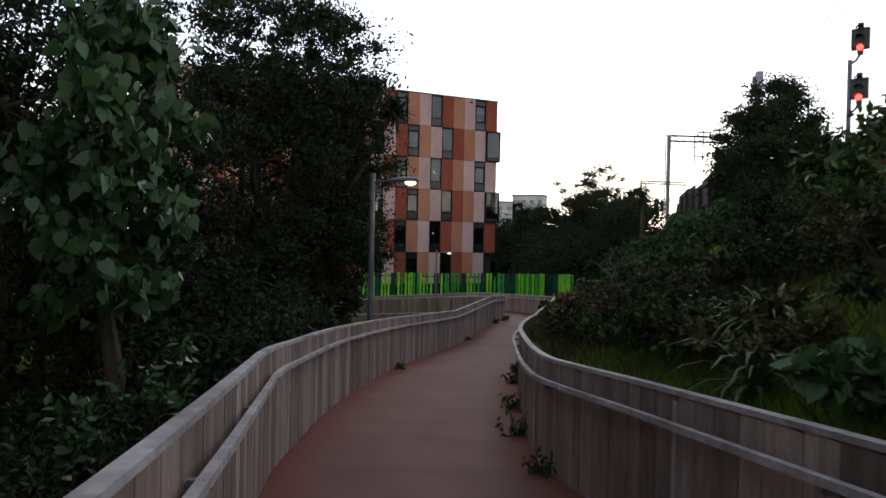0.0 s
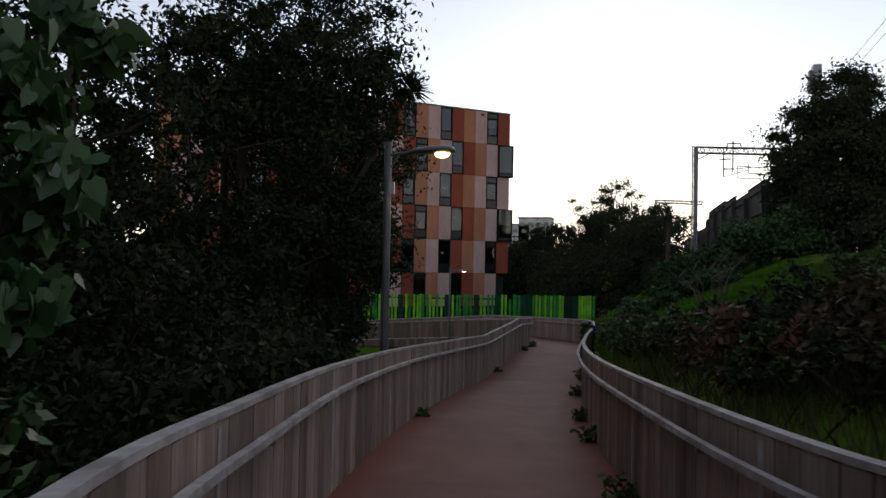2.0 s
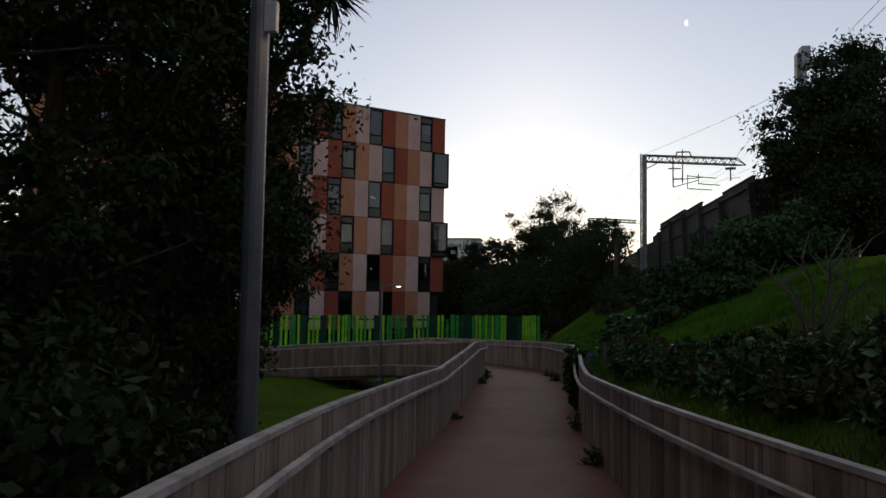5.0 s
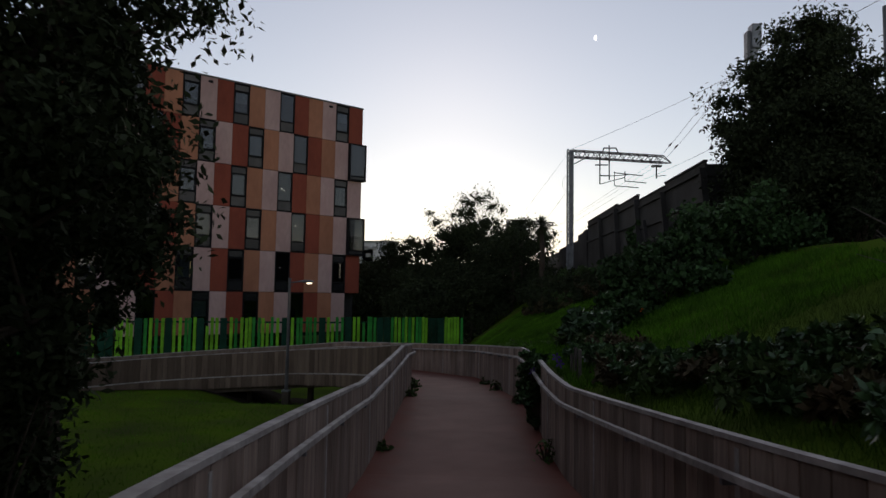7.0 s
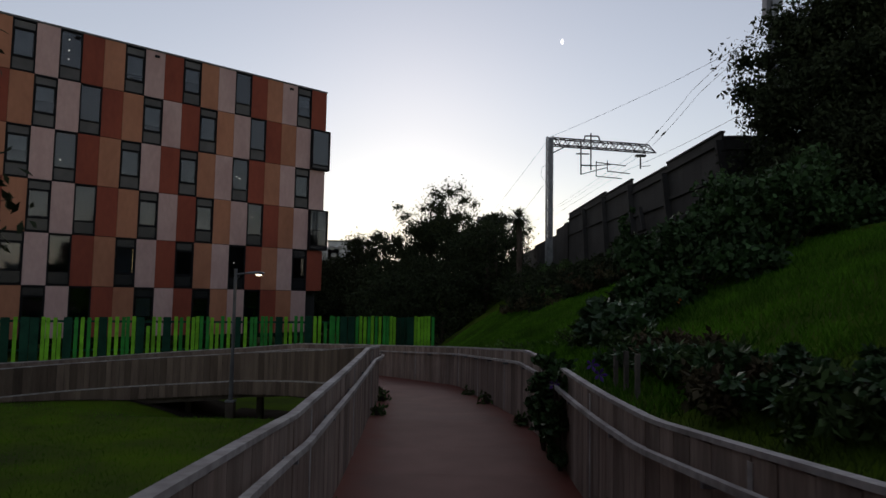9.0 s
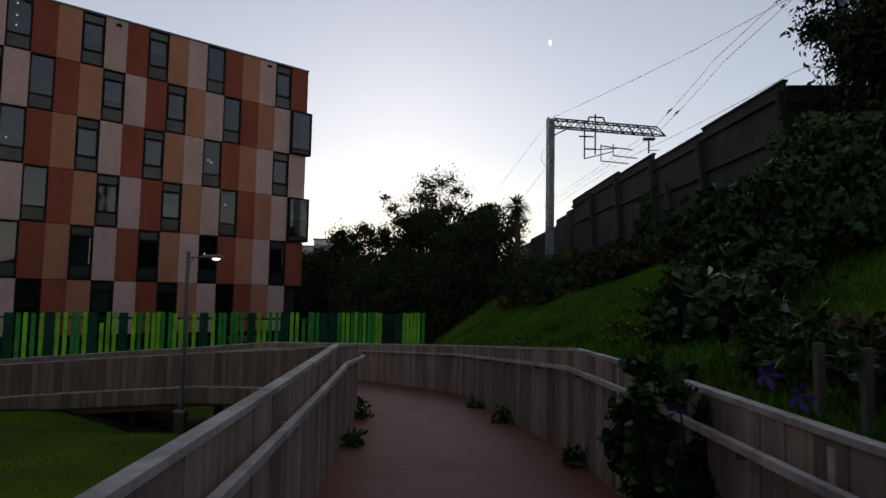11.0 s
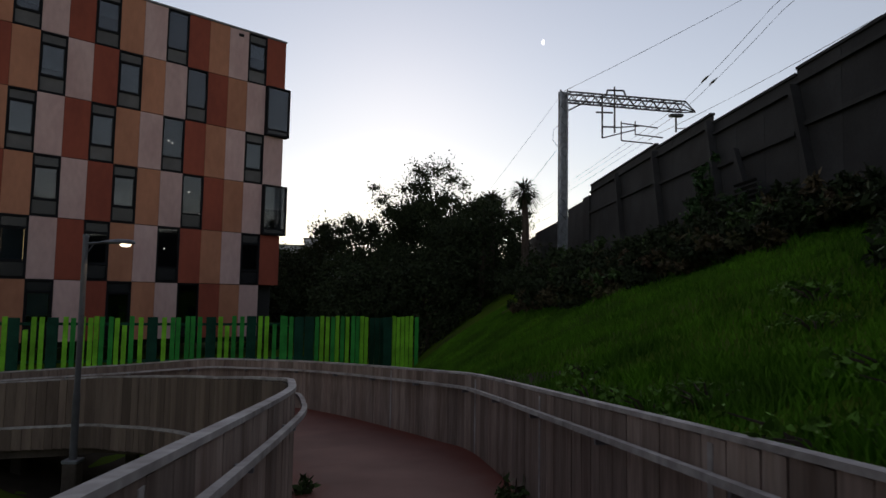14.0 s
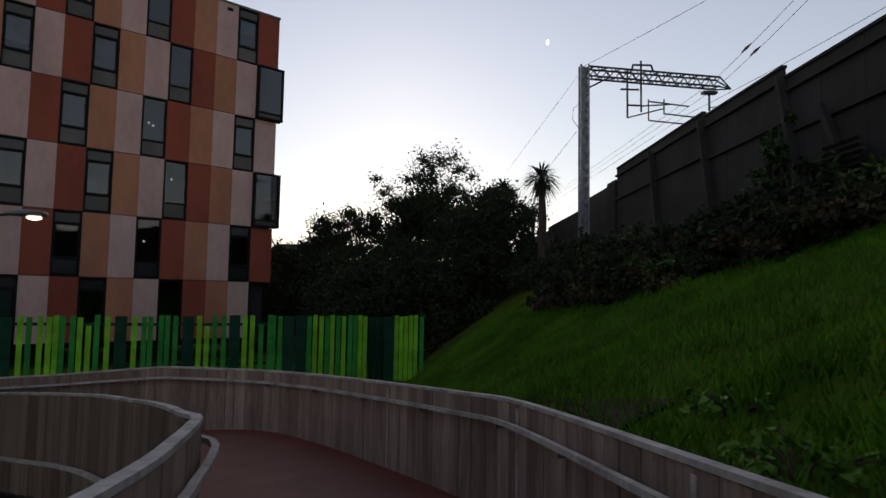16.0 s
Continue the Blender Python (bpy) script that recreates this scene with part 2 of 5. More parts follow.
GROUND_LOW = -3.5


def floor_z(x, y):
    """The deck's height: by y on the way out, then by x along the return leg."""
    by_y = float(np.interp(y, FLOOR_Y, FLOOR_Z))
    if x > -5.4 or y < 25:
        return by_y
    return min(by_y, float(np.interp(-x, [5.4, 7, 8.4, 10.8, 14.8, 17.6, 30], [-2.05, -2.4, -2.6, -2.85, -3.17, -3.38, -3.9])))


left_line = smooth_line([(x + 0.05, y) for x, y in LEFT])
right_line = smooth_line([(x - 0.05, y) if y < 30 and x > -8 else (x, y - 0.05) for x, y in RIGHT])
return_line = smooth_line([(x + 0.05, y) for x, y in INNER_RETURN])


last = int(np.argmax(right_line[:, 1] > 36.4))
RIGHT_X, RIGHT_Y = right_line[:last, 0], right_line[:last, 1]


def right_x(y):
    return float(np.interp(y, RIGHT_Y, RIGHT_X))


def left_x(y):
    return float(np.interp(y, left_line[:, 1], left_line[:, 0]))


def ground_z(x, y):
    """Lawn below the ramp, bank up to the railway, flat land far away."""
    r = right_x(min(y, 36.2))
    lawn = float(np.interp(y, [-10, 4, 12, 18, 28, 34, 46, 60], [-0.6, -1.9, -2.6, -2.95, -3.2, -3.35, -3.5, -3.5]))
    hollow = float(np.interp(y, [32.4, 34.2, 40, 46], [0, 0.75, 0.7, 0])) * min(1.0, max(0.0, (x + 13.5) / 2.5))
    low = lawn - hollow
    if x <= r + 0.21:
        return low
    top = float(np.interp(y, [-10, 10, 20, 40, 60, 90], [3.0, 2.2, 1.6, 1.6, 2.0, 2.5]))
    edge = floor_z(r, min(y, 31)) + WALL_H - 0.15
    edge = float(np.interp(y, [0, 31, 37], [edge, edge - 0.05, low]))
    if y > 36.2:
        r = float(np.interp(y, [36.2, 45, 60], [-6.5, -5.0, -4.0]))
        edge = low
    reach = max(3.5 - r, 3.0)
    u = min(1.0, max(0.0, (x - r - 0.23) / reach))
    z = edge + (top - edge) * (u ** float(np.interp(y, [28, 37], [1.1, 0.85])))
    z += 0.10 * noise.noise(Vector((x * 0.6, y * 0.6, 0))) * min(1, u * 6)
    if x > 12:
        z += (GROUND_LOW + 4 - z) * min(1, (x - 12) / 30)
    return z


def ground():
    us = [-2500, -900, -300, -120, -60, -40, -30, -25] + [-22 + i for i in range(20)] + [-1.5, -0.8, 0.05, 0.2, 0.24] + [0.5 + 0.4 * i for i in range(22)] + [10, 12, 16, 24, 45, 100, 300, 900, 2500]
    ys = [-2500, -900, -300, -100, -50, -25, -15] + [-10 + 0.5 * i for i in range(150)] + [66, 70, 80, 100, 140, 250, 500, 1000, 2500]
    bm = bmesh.new()
    rows = []
    for y in ys:
        r = right_x(min(max(y, -10), 36.2))
        row = []
        for u in us:
            x = u + (r if abs(u) < 30 else 0)
            row.append(bm.verts.new((x, y, ground_z(x, min(max(y, -14), 90)))))
        rows.append(row)
    for a, b in zip(rows, rows[1:]):
        for i in range(len(us) - 1):
            bm.faces.new((a[i], a[i + 1], b[i + 1], b[i]))
    ob = part("ground", bm, M_GRASS)
    for f in ob.data.polygons:
        f.use_smooth = True
    return tagged(ob, "grassy ground with lawn and steep bank", "ground", kind="structure")


def sweep(bm, line, lo, hi, thick, side=1, zf=floor_z):
    """A wall of the given thickness along a plan line; side: the way in which it grows."""
    n = len(line)
    prev = None
    for i in range(n):
        d = line[min(i + 1, n - 1)] - line[max(i - 1, 0)]
        d = d / np.linalg.norm(d)
        nx, ny = -d[1] * side * thick, d[0] * side * thick
        x, y = line[i]
        z = zf(x, y)
        ring = [bm.verts.new(p) for p in ((x, y, z + lo), (x, y, z + hi), (x + nx, y + ny, z + hi), (x + nx, y + ny, z + lo))]
        if prev:
            for k in range(4):
                bm.faces.new((prev[k], ring[k], ring[(k + 1) % 4], prev[(k + 1) % 4]))
        else:
            bm.faces.new(ring)
        prev = ring
    bm.faces.new(prev[::-1])



def mesh_object(name, verts, faces, mat, parent=None, label="", smooth=False):
    me = bpy.data.meshes.new(name)
    me.from_pydata(verts, [], faces)
    me.materials.append(mat)
    if smooth:
        me.polygons.foreach_set("use_smooth", [True] * len(me.polygons))
    ob = new(name, me)
    if parent:
        ob.parent = parent
    if label:
        ob["label"] = label
    return ob


def empty(name, x, y, z, label, category, group="", rz=0.0):
    ob = new(name)
    ob.matrix_world = Matrix.Translation((x, y, z)) @ Matrix.Rotation(rz, 4, 'Z')
    return tagged(ob, label, category, group)


def tube(bm, pts, radii, sides=7):
    """A tapered tube through points, closed at both ends."""
    prev = None
    pts = [Vector(p) for p in pts]
    for i, p in enumerate(pts):
        d = (pts[min(i + 1, len(pts) - 1)] - pts[max(i - 1, 0)]).normalized()
        a = d.orthogonal().normalized()
        b = d.cross(a)
        ring = [bm.verts.new(p + (a * math.cos(2 * math.pi * k / sides) + b * math.sin(2 * math.pi * k / sides)) * radii[i]) for k in range(sides)]
        if prev:
            # match the rings by the nearest start
            off = min(range(sides), key=lambda o: (ring[o].co - prev[0].co).length)
            ring = ring[off:] + ring[:off]
            for k in range(sides):
                bm.faces.new((prev[k], prev[(k + 1) % sides], ring[(k + 1) % sides], ring[k]))
        else:
            bm.faces.new(ring[::-1])
        prev = ring
    bm.faces.new(prev)


def bevelled(bm, width=0.01):
    bmesh.ops.bevel(bm, geom=bm.edges[:], offset=width, segments=1, affect='EDGES')
    return bm


def line_normals(line):
    d = np.gradient(line, axis=0)
    d /= np.linalg.norm(d, axis=1)[:, None]
    return d, np.stack([-d[:, 1], d[:, 0]], 1)


def resample(line, step):
    s = np.concatenate([[0], np.cumsum(np.linalg.norm(np.diff(line, axis=0), axis=1))])
    q = np.arange(0, s[-1], step)
    return np.stack([np.interp(q, s, line[:, 0]), np.interp(q, s, line[:, 1])], 1)


def offset(line, by):
    d, n = line_normals(line)
    return line + n * by


def leaves(rng, centres, spread, count, size, shape="leaf", droop=0.2, flat=1.0):
    """Vertices and faces of many single leaves scattered about the centres."""
    C = np.asarray(centres, float)
    pick = rng.integers(0, len(C), count)
    sp = np.asarray(spread, float)
    sp = sp[pick][:, None] if sp.ndim else sp
    r = rng.normal(size=(count, 3))
    r /= np.linalg.norm(r, axis=1)[:, None]
    r *= np.minimum(np.abs(rng.normal(size=(count, 1))) * 0.58, 1.0) * sp
    r[:, 2] *= flat
    base = C[pick] + r
    a = rng.normal(size=(count, 3))
    a[:, 2] -= droop * 3
    a /= np.linalg.norm(a, axis=1)[:, None]
    b = np.cross(a, rng.normal(size=(count, 3)))
    b /= np.linalg.norm(b, axis=1)[:, None]
    c = np.cross(a, b)
    L = (size * (0.6 + 0.8 * rng.random((count, 1))))
    if shape == "leaf":
        W = L * 0.22
        P = np.stack([base, base + a * L * 0.5 + b * W + c * W * 0.3, base + a * L, base + a * L * 0.5 - b * W + c * W * 0.3], 1)
    elif shape == "heart":
        W = L * 0.42
        P = np.stack([base] + [base + a * L * u + b * W * v + c * W * q for u, v, q in ((-0.1, 0.5, 0.1), (0.12, 0.95, 0.25), (0.45, 0.8, 0.22), (1.0, 0.0, -0.15), (0.45, -0.8, 0.22), (0.12, -0.95, 0.25), (-0.1, -0.5, 0.1))], 1)
    else:
        W = L * 0.07
        P = np.stack([base - b * W, base + b * W, base + a * L], 1)
    k = P.shape[1]
    V = P.reshape(-1, 3)
    F = np.arange(count * k).reshape(count, k)
    return V, F


def leaf_mesh(name, V, F, mat):
    k = F.shape[1]
    me = bpy.data.meshes.new(name)
    me.vertices.add(len(V))
    me.vertices.foreach_set("co", np.asarray(V, np.float32).ravel())
    me.loops.add(F.size)
    me.loops.foreach_set("vertex_index", F.astype(np.int32).ravel())
    me.polygons.add(len(F))
    me.polygons.foreach_set("loop_start", np.arange(0, F.size, k, dtype=np.int32))
    me.update(calc_edges=True)
    me.materials.append(mat)
    return me


# ---- the ramp ----
CUBE = {}


def unit_piece(mat, name):
    """One shared block mesh for all the pieces of a kind."""
    if name + mat.name not in CUBE:
        me = bpy.data.meshes.new(name)
        bm = bmesh.new()
        bmesh.ops.create_cube(bm, size=1)
        bm.to_mesh(me)
        bm.free()
        me.materials.append(mat)
        CUBE[name + mat.name] = me
    return CUBE[name + mat.name]


def piece(name, mat, parent, m):
    ob = new(name, unit_piece(mat, name))
    ob.parent = parent
    ob.matrix_local = m
    return ob


def block_verts(m):
    c = [(-.5, -.5, -.5), (.5, -.5, -.5), (.5, .5, -.5), (-.5, .5, -.5), (-.5, -.5, .5), (.5, -.5, .5), (.5, .5, .5), (-.5, .5, .5)]
    return [tuple(m @ Vector(p)) for p in c]


BLOCK = [(0, 3, 2, 1), (4, 5, 6, 7), (0, 1, 5, 4), (1, 2, 6, 5), (2, 3, 7, 6), (3, 0, 4, 7)]


def boards(parent, line, side, lo, hi, near, depth=0.022, width=0.21, name="board", mat=None):
    """Upright boards on a wall's face; those near the walk are pieces of their own, the rest one part."""
    s = np.concatenate([[0], np.cumsum(np.linalg.norm(np.diff(line, axis=0), axis=1))])
    rng = random.Random(len(line))
    q = [0.0]
    while q[-1] < s[-1] - width * 1.4:
        q.append(q[-1] + width * rng.choice((0.8, 1.0, 1.0, 1.2)))
    q.append(s[-1])
    P = np.stack([np.interp(q, s, line[:, 0]), np.interp(q, s, line[:, 1])], 1)
    d, n = line_normals(P)
    V, F = [], []
    for i in range(len(P) - 1):
        x, y = (P[i] + P[i + 1]) / 2
        wide = float(np.linalg.norm(P[i + 1] - P[i]))
        a = math.atan2(*(P[i + 1] - P[i])[::-1])
        z = floor_z(x, y)
        off = -side * (depth / 2 - 0.004 * rng.random())
        m = Matrix.Translation((x + n[i][0] * off, y + n[i][1] * off, z + (lo + hi) / 2)) @ Matrix.Rotation(a, 4, 'Z') @ Matrix.Diagonal((wide - rng.choice((0.005, 0.007, 0.009, 0.016)), depth, hi - lo, 1))
        if near(x, y):
            piece(name, mat or M_GREYWOOD, parent, m)
        else:
            k = len(V)
            V += block_verts(m)
            F += [tuple(k + q for q in f) for f in BLOCK]
    if V:
        ob = mesh_object("far_boards", V, F, mat or M_GREYWOOD, parent)
        ob["kind"] = "stuff"


def parapet(name, line, side, label, near, rail=True, outer=False):
    bm = bmesh.new()
    core = offset(line, side * 0.005)
    sweep(bm, core, 0.0 if not outer else -0.02, WALL_H - 0.045, 0.03, side)
    wall = tagged(part(name, bm, M_UNDER), label, "wall", kind="structure")
    bm = bmesh.new()
    sweep(bm, offset(line, -side * 0.028), WALL_H - 0.038, WALL_H - 0.008, 0.068, side)
    cap = part("cap_rail", bm, M_CAP, wall, "pale weathered capping rail")
    boards(wall, line, side, -0.02 if not outer else 0.0, WALL_H - 0.04, near)
    if outer:
        boards(wall, offset(line, side * 0.036), -side, 0.0, WALL_H - 0.04, lambda x, y: x > -16, name="outer_board", mat=M_SHADEWOOD)
    if rail:
        bm = bmesh.new()
        sweep(bm, offset(line, -side * 0.08), RAIL_H - 0.038, RAIL_H, 0.045, -side)
        part("handrail", bm, M_CAP, wall, "pale timber handrail on brackets")
        P = resample(line, 1.5)
        d, n = line_normals(P)
        for i in range(1, len(P) - 1):
            x, y = P[i] - n[i] * side * 0.06
            a = math.atan2(d[i][1], d[i][0])
            piece("bracket", M_STEEL, wall, Matrix.Translation((x, y, floor_z(x, y) + RAIL_H - 0.058)) @ Matrix.Rotation(a, 4, 'Z') @ Matrix.Diagonal((0.03, 0.1, 0.04, 1)))
    return wall


def ramp():
    walls = [None, None]
    walls[0] = parapet("wall_left", left_line, 1, "grey weathered timber parapet with capping rail", lambda x, y: -1.5 < y)
    wall = parapet("wall_return", return_line, 1, "grey timber parapet round the lower ramp leg", lambda x, y: False, outer=True)
    walls[1] = parapet("wall_right", right_line, -1, "grey weathered timber parapet below the bank", lambda x, y: y > 1.5 and x > -9)
    # fascia below the lower leg, with a ledge
    fl = offset(return_line, 0.11)
    bm = bmesh.new()
    sweep(bm, fl, 0.15, 0.19, 0.06, 1)
    part("ledge", bm, M_CAP, wall)
    boards(wall, offset(return_line, 0.165), -1, -0.24, 0.15, lambda x, y: False, name="fascia_board", mat=M_SHADEWOOD)
    # deck: frame and planks
    inner = np.concatenate([left_line, return_line[1:]])
    pairs = []
    k0 = 0
    for p in resample(right_line, 0.05):
        k = k0 + int(np.argmin(np.linalg.norm(inner[k0:k0 + 14] - p, axis=1)))
        k0 = k
        pairs.append((inner[k], p))
    A = np.array([a for a, b in pairs])
    B = np.array([b for a, b in pairs])
    ker = np.ones(25) / 25
    sm = lambda q: np.stack([np.convolve(np.pad(q[:, c], 12, mode="edge"), ker, "valid") for c in (0, 1)], 1)
    A, B = sm(A), sm(B)
    bm = bmesh.new()
    prev = None
    for i in range(0, len(A), 6):
        a, b = A[i], B[i]
        z = floor_z(*((a + b) / 2)) - 0.03
        u = (a - b) / np.linalg.norm(a - b)
        a, b = a + u * 0.05, b - u * 0.05
        v = [bm.verts.new((*a, z)), bm.verts.new((*b, z)), bm.verts.new((*b, z - 0.4)), bm.verts.new((*a, z - 0.4))]
        if prev:
            for q in range(4):
                bm.faces.new((prev[q], prev[(q + 1) % 4], v[(q + 1) % 4], v[q]))
        prev = v
    bmesh.ops.recalc_face_normals(bm, faces=bm.faces[:])
    floor = tagged(part("floor", bm, M_UNDER), "reddish brown timber deck ramp", "floor", kind="structure")
    mid = (A + B) / 2
    s = np.concatenate([[0], np.cumsum(np.linalg.norm(np.diff(mid, axis=0), axis=1))])
    # coated deck sheets, each a slab that follows the bend
    edge = lambda q, L: np.array([np.interp(q, s, L[:, c]) for c in (0, 1)])
    q, rng = 0.0, random.Random(21)
    while q < s[-1] - 1.3:
        V, F = [], []
        for j in range(7):
            f = q + 1.2 * j / 6 - (0.0015 if j == 6 else 0.0)
            a, b = edge(f, A), edge(f, B)
            u = (b - a) / np.linalg.norm(b - a)
            a, b = a - u * 0.025, b + u * 0.025
            z = floor_z(*((a + b) / 2))
            for k in range(5):
                p = a + (b - a) * k / 4
                V.append((p[0], p[1], z + 0.002 * noise.noise(Vector((p[0] * 1.3, p[1] * 1.3, 2.0)))))
            V += [(a[0], a[1], z - 0.028), (b[0], b[1], z - 0.028)]
        for j in range(6):
            o = 7 * j
            F += [(o + k, o + k + 1, o + k + 8, o + k + 7) for k in range(4)]
            F += [(o + 5, o, o + 7, o + 12), (o + 4, o + 6, o + 13, o + 11)]
        F += [(0, 5, 6, 4, 3, 2, 1), (42, 43, 44, 45, 46, 48, 47)]
        sheet = mesh_object("deck_sheet", V, F, M_DECK, floor)
        across = sheet.data.uv_layers.new(name="across")
        for loop in sheet.data.loops:
            k = loop.vertex_index % 7
            across.data[loop.index].uv = ((k / 4 if k < 5 else float(k - 5)), 0.0)
        q += 1.2
    # pale cover battens on the walk's side
    for line, wall_ob, side in ((left_line, walls[0], 1), (right_line, walls[1], -1)):
        P = resample(line, 2.7)
        d, n = line_normals(P)
        for i in range(4, min(len(P) - 1, 18)):
            x, y = P[i] - n[i] * side * 0.012
            piece("batten", M_CAP, wall_ob, Matrix.Translation((x, y, floor_z(x, y) + 0.49)) @ Matrix.Rotation(math.atan2(d[i][1], d[i][0]), 4, 'Z') @ Matrix.Diagonal((0.045, 0.024, 0.98, 1)))
    # dark sheet on the ground: shade below the lower leg, put into colour
    bm = bmesh.new()
    prev = None
    for p, q in zip(offset(return_line, 0.25)[::3], offset(return_line, -3.2)[::3]):
        v = []
        for k in range(7):
            x, y = p + (q - p) * k / 6
            v.append(bm.verts.new((x, y, ground_z(x, y) + 0.03 + 0.03 * noise.noise(Vector((x, y, 1))))))
        if prev:
            for k in range(6):
                bm.faces.new((prev[k], prev[k + 1], v[k + 1], v[k]))
        prev = v
    bmesh.ops.recalc_face_normals(bm, faces=bm.faces[:])
    tagged(part("soil", bm, M_UNDERSHADE), "bare dark earth under the lower ramp", "soil", kind="structure")
    # piers
    P = resample(offset(return_line, -0.6), 2.6)
    for x, y in P[1:9]:
        g = ground_z(x, y)
        bm = bmesh.new()
        box(bm, 0, 0, (floor_z(x, y) - 0.4 - g) / 2, 0.2, 0.2, max(0.1, floor_z(x, y) - 0.4 - g + 0.1))
        ob = part("pier", bevelled(bm), M_UNDER)
        ob.location = (x, y, g)
        tagged(ob, "dark timber pier under the lower ramp", "pier", "ramp piers")


# ---- apartment building ----
FACE = Matrix.Translation((-11.87, 58.75, 0)) @ Matrix.Rotation(radians(180 + 40), 4, 'Z')
STOREY, CELL, TOP = 2.78, 1.088, 14.22
PATTERN = "TWPOTWPOWTPWOTWPWOTWPOTWPO"


def ring(bm, x0, x1, z0, z1, t, y0, y1):
    """A closed rectangular frame, t wide, from y0 to y1."""
    loops = [[bm.verts.new((x, y, z)) for x, z in ((x0 + e, z0 + e), (x1 - e, z0 + e), (x1 - e, z1 - e), (x0 + e, z1 - e))] for e, y in ((0, y0), (0, y1), (t, y1), (t, y0))]
    for p, q in zip(loops, loops[1:] + loops[:1]):
        for k in range(4):
            bm.faces.new((p[k], p[(k + 1) % 4], q[(k + 1) % 4], q[k]))


def window(parent, x0, x1, z0, z1, kind, row, proud, shade, dots):
    """One dark-framed window in the facade's own axes (x along, y out of the house). kind 0: header, light and sill panel; 1: tall light and sill panel; 2: corner bay."""
    fr = bmesh.new()
    t = 0.07
    w, h = x1 - x0, z1 - z0
    cx, cz = (x0 + x1) / 2, (z0 + z1) / 2
    y0, y1 = -0.18, proud
    ring(fr, x0, x1, z0, z1, t, y0, y1)
    sill = z0 + h * (0.27 if kind != 2 else 0.12)
    head = z1 - h * (0.19 if kind == 0 else 0.0) - (t if kind else 0)
    cuts = [z0 + t, sill, head] + ([z1 - t] if kind == 0 else [])
    win = part("window", fr, M_FRAME, parent)
    for c in cuts[1:-1]:
        bar = bmesh.new()
        box(bar, cx, y1 - 0.06, c, w - 2 * t, 0.08, 0.07)
        part("transom", bar, M_FRAME, win)
    if kind == 0:
        bar = bmesh.new()
        ring(bar, x0 + t + 0.002, x1 - t - 0.002, sill + 0.036, head - 0.036, 0.05, y1 - 0.1, y1 - 0.05)
        part("casement", bar, M_FRAME, win)
    for i, (a, b) in enumerate(zip(cuts, cuts[1:])):
        g = bmesh.new()
        box(g, cx, y1 - 0.09, (a + b) / 2, w - 2 * t - 0.004, 0.012, b - a - 0.07)
        part("pane" if i == 1 else "spandrel", g, M_GLASS if i == 1 else M_SPANDREL if row < 4 and kind != 2 else M_DARKSPANDREL, win)
    # board behind the glass, coloured as dark as the room's shade
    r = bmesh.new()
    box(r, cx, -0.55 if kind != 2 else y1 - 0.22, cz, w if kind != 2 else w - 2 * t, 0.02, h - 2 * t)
    part("room_back", r, M_ROOMSHADE, win)
    if shade > 0:
        r = bmesh.new()
        low = head - (head - sill) * shade
        box(r, cx, y1 - 0.15, (low + head) / 2, w - 2 * t - 0.14, 0.01, head - low - 0.04)
        part("blind", r, M_BLIND, win)
    for dx, dz in dots:
        r = bmesh.new()
        bmesh.ops.create_uvsphere(r, u_segments=8, v_segments=6, radius=0.04, matrix=Matrix.Translation((cx + dx, y1 - 0.14, cz + dz)))
        part("ceiling_bulb", r, M_COOLGLOW, win)
    return win


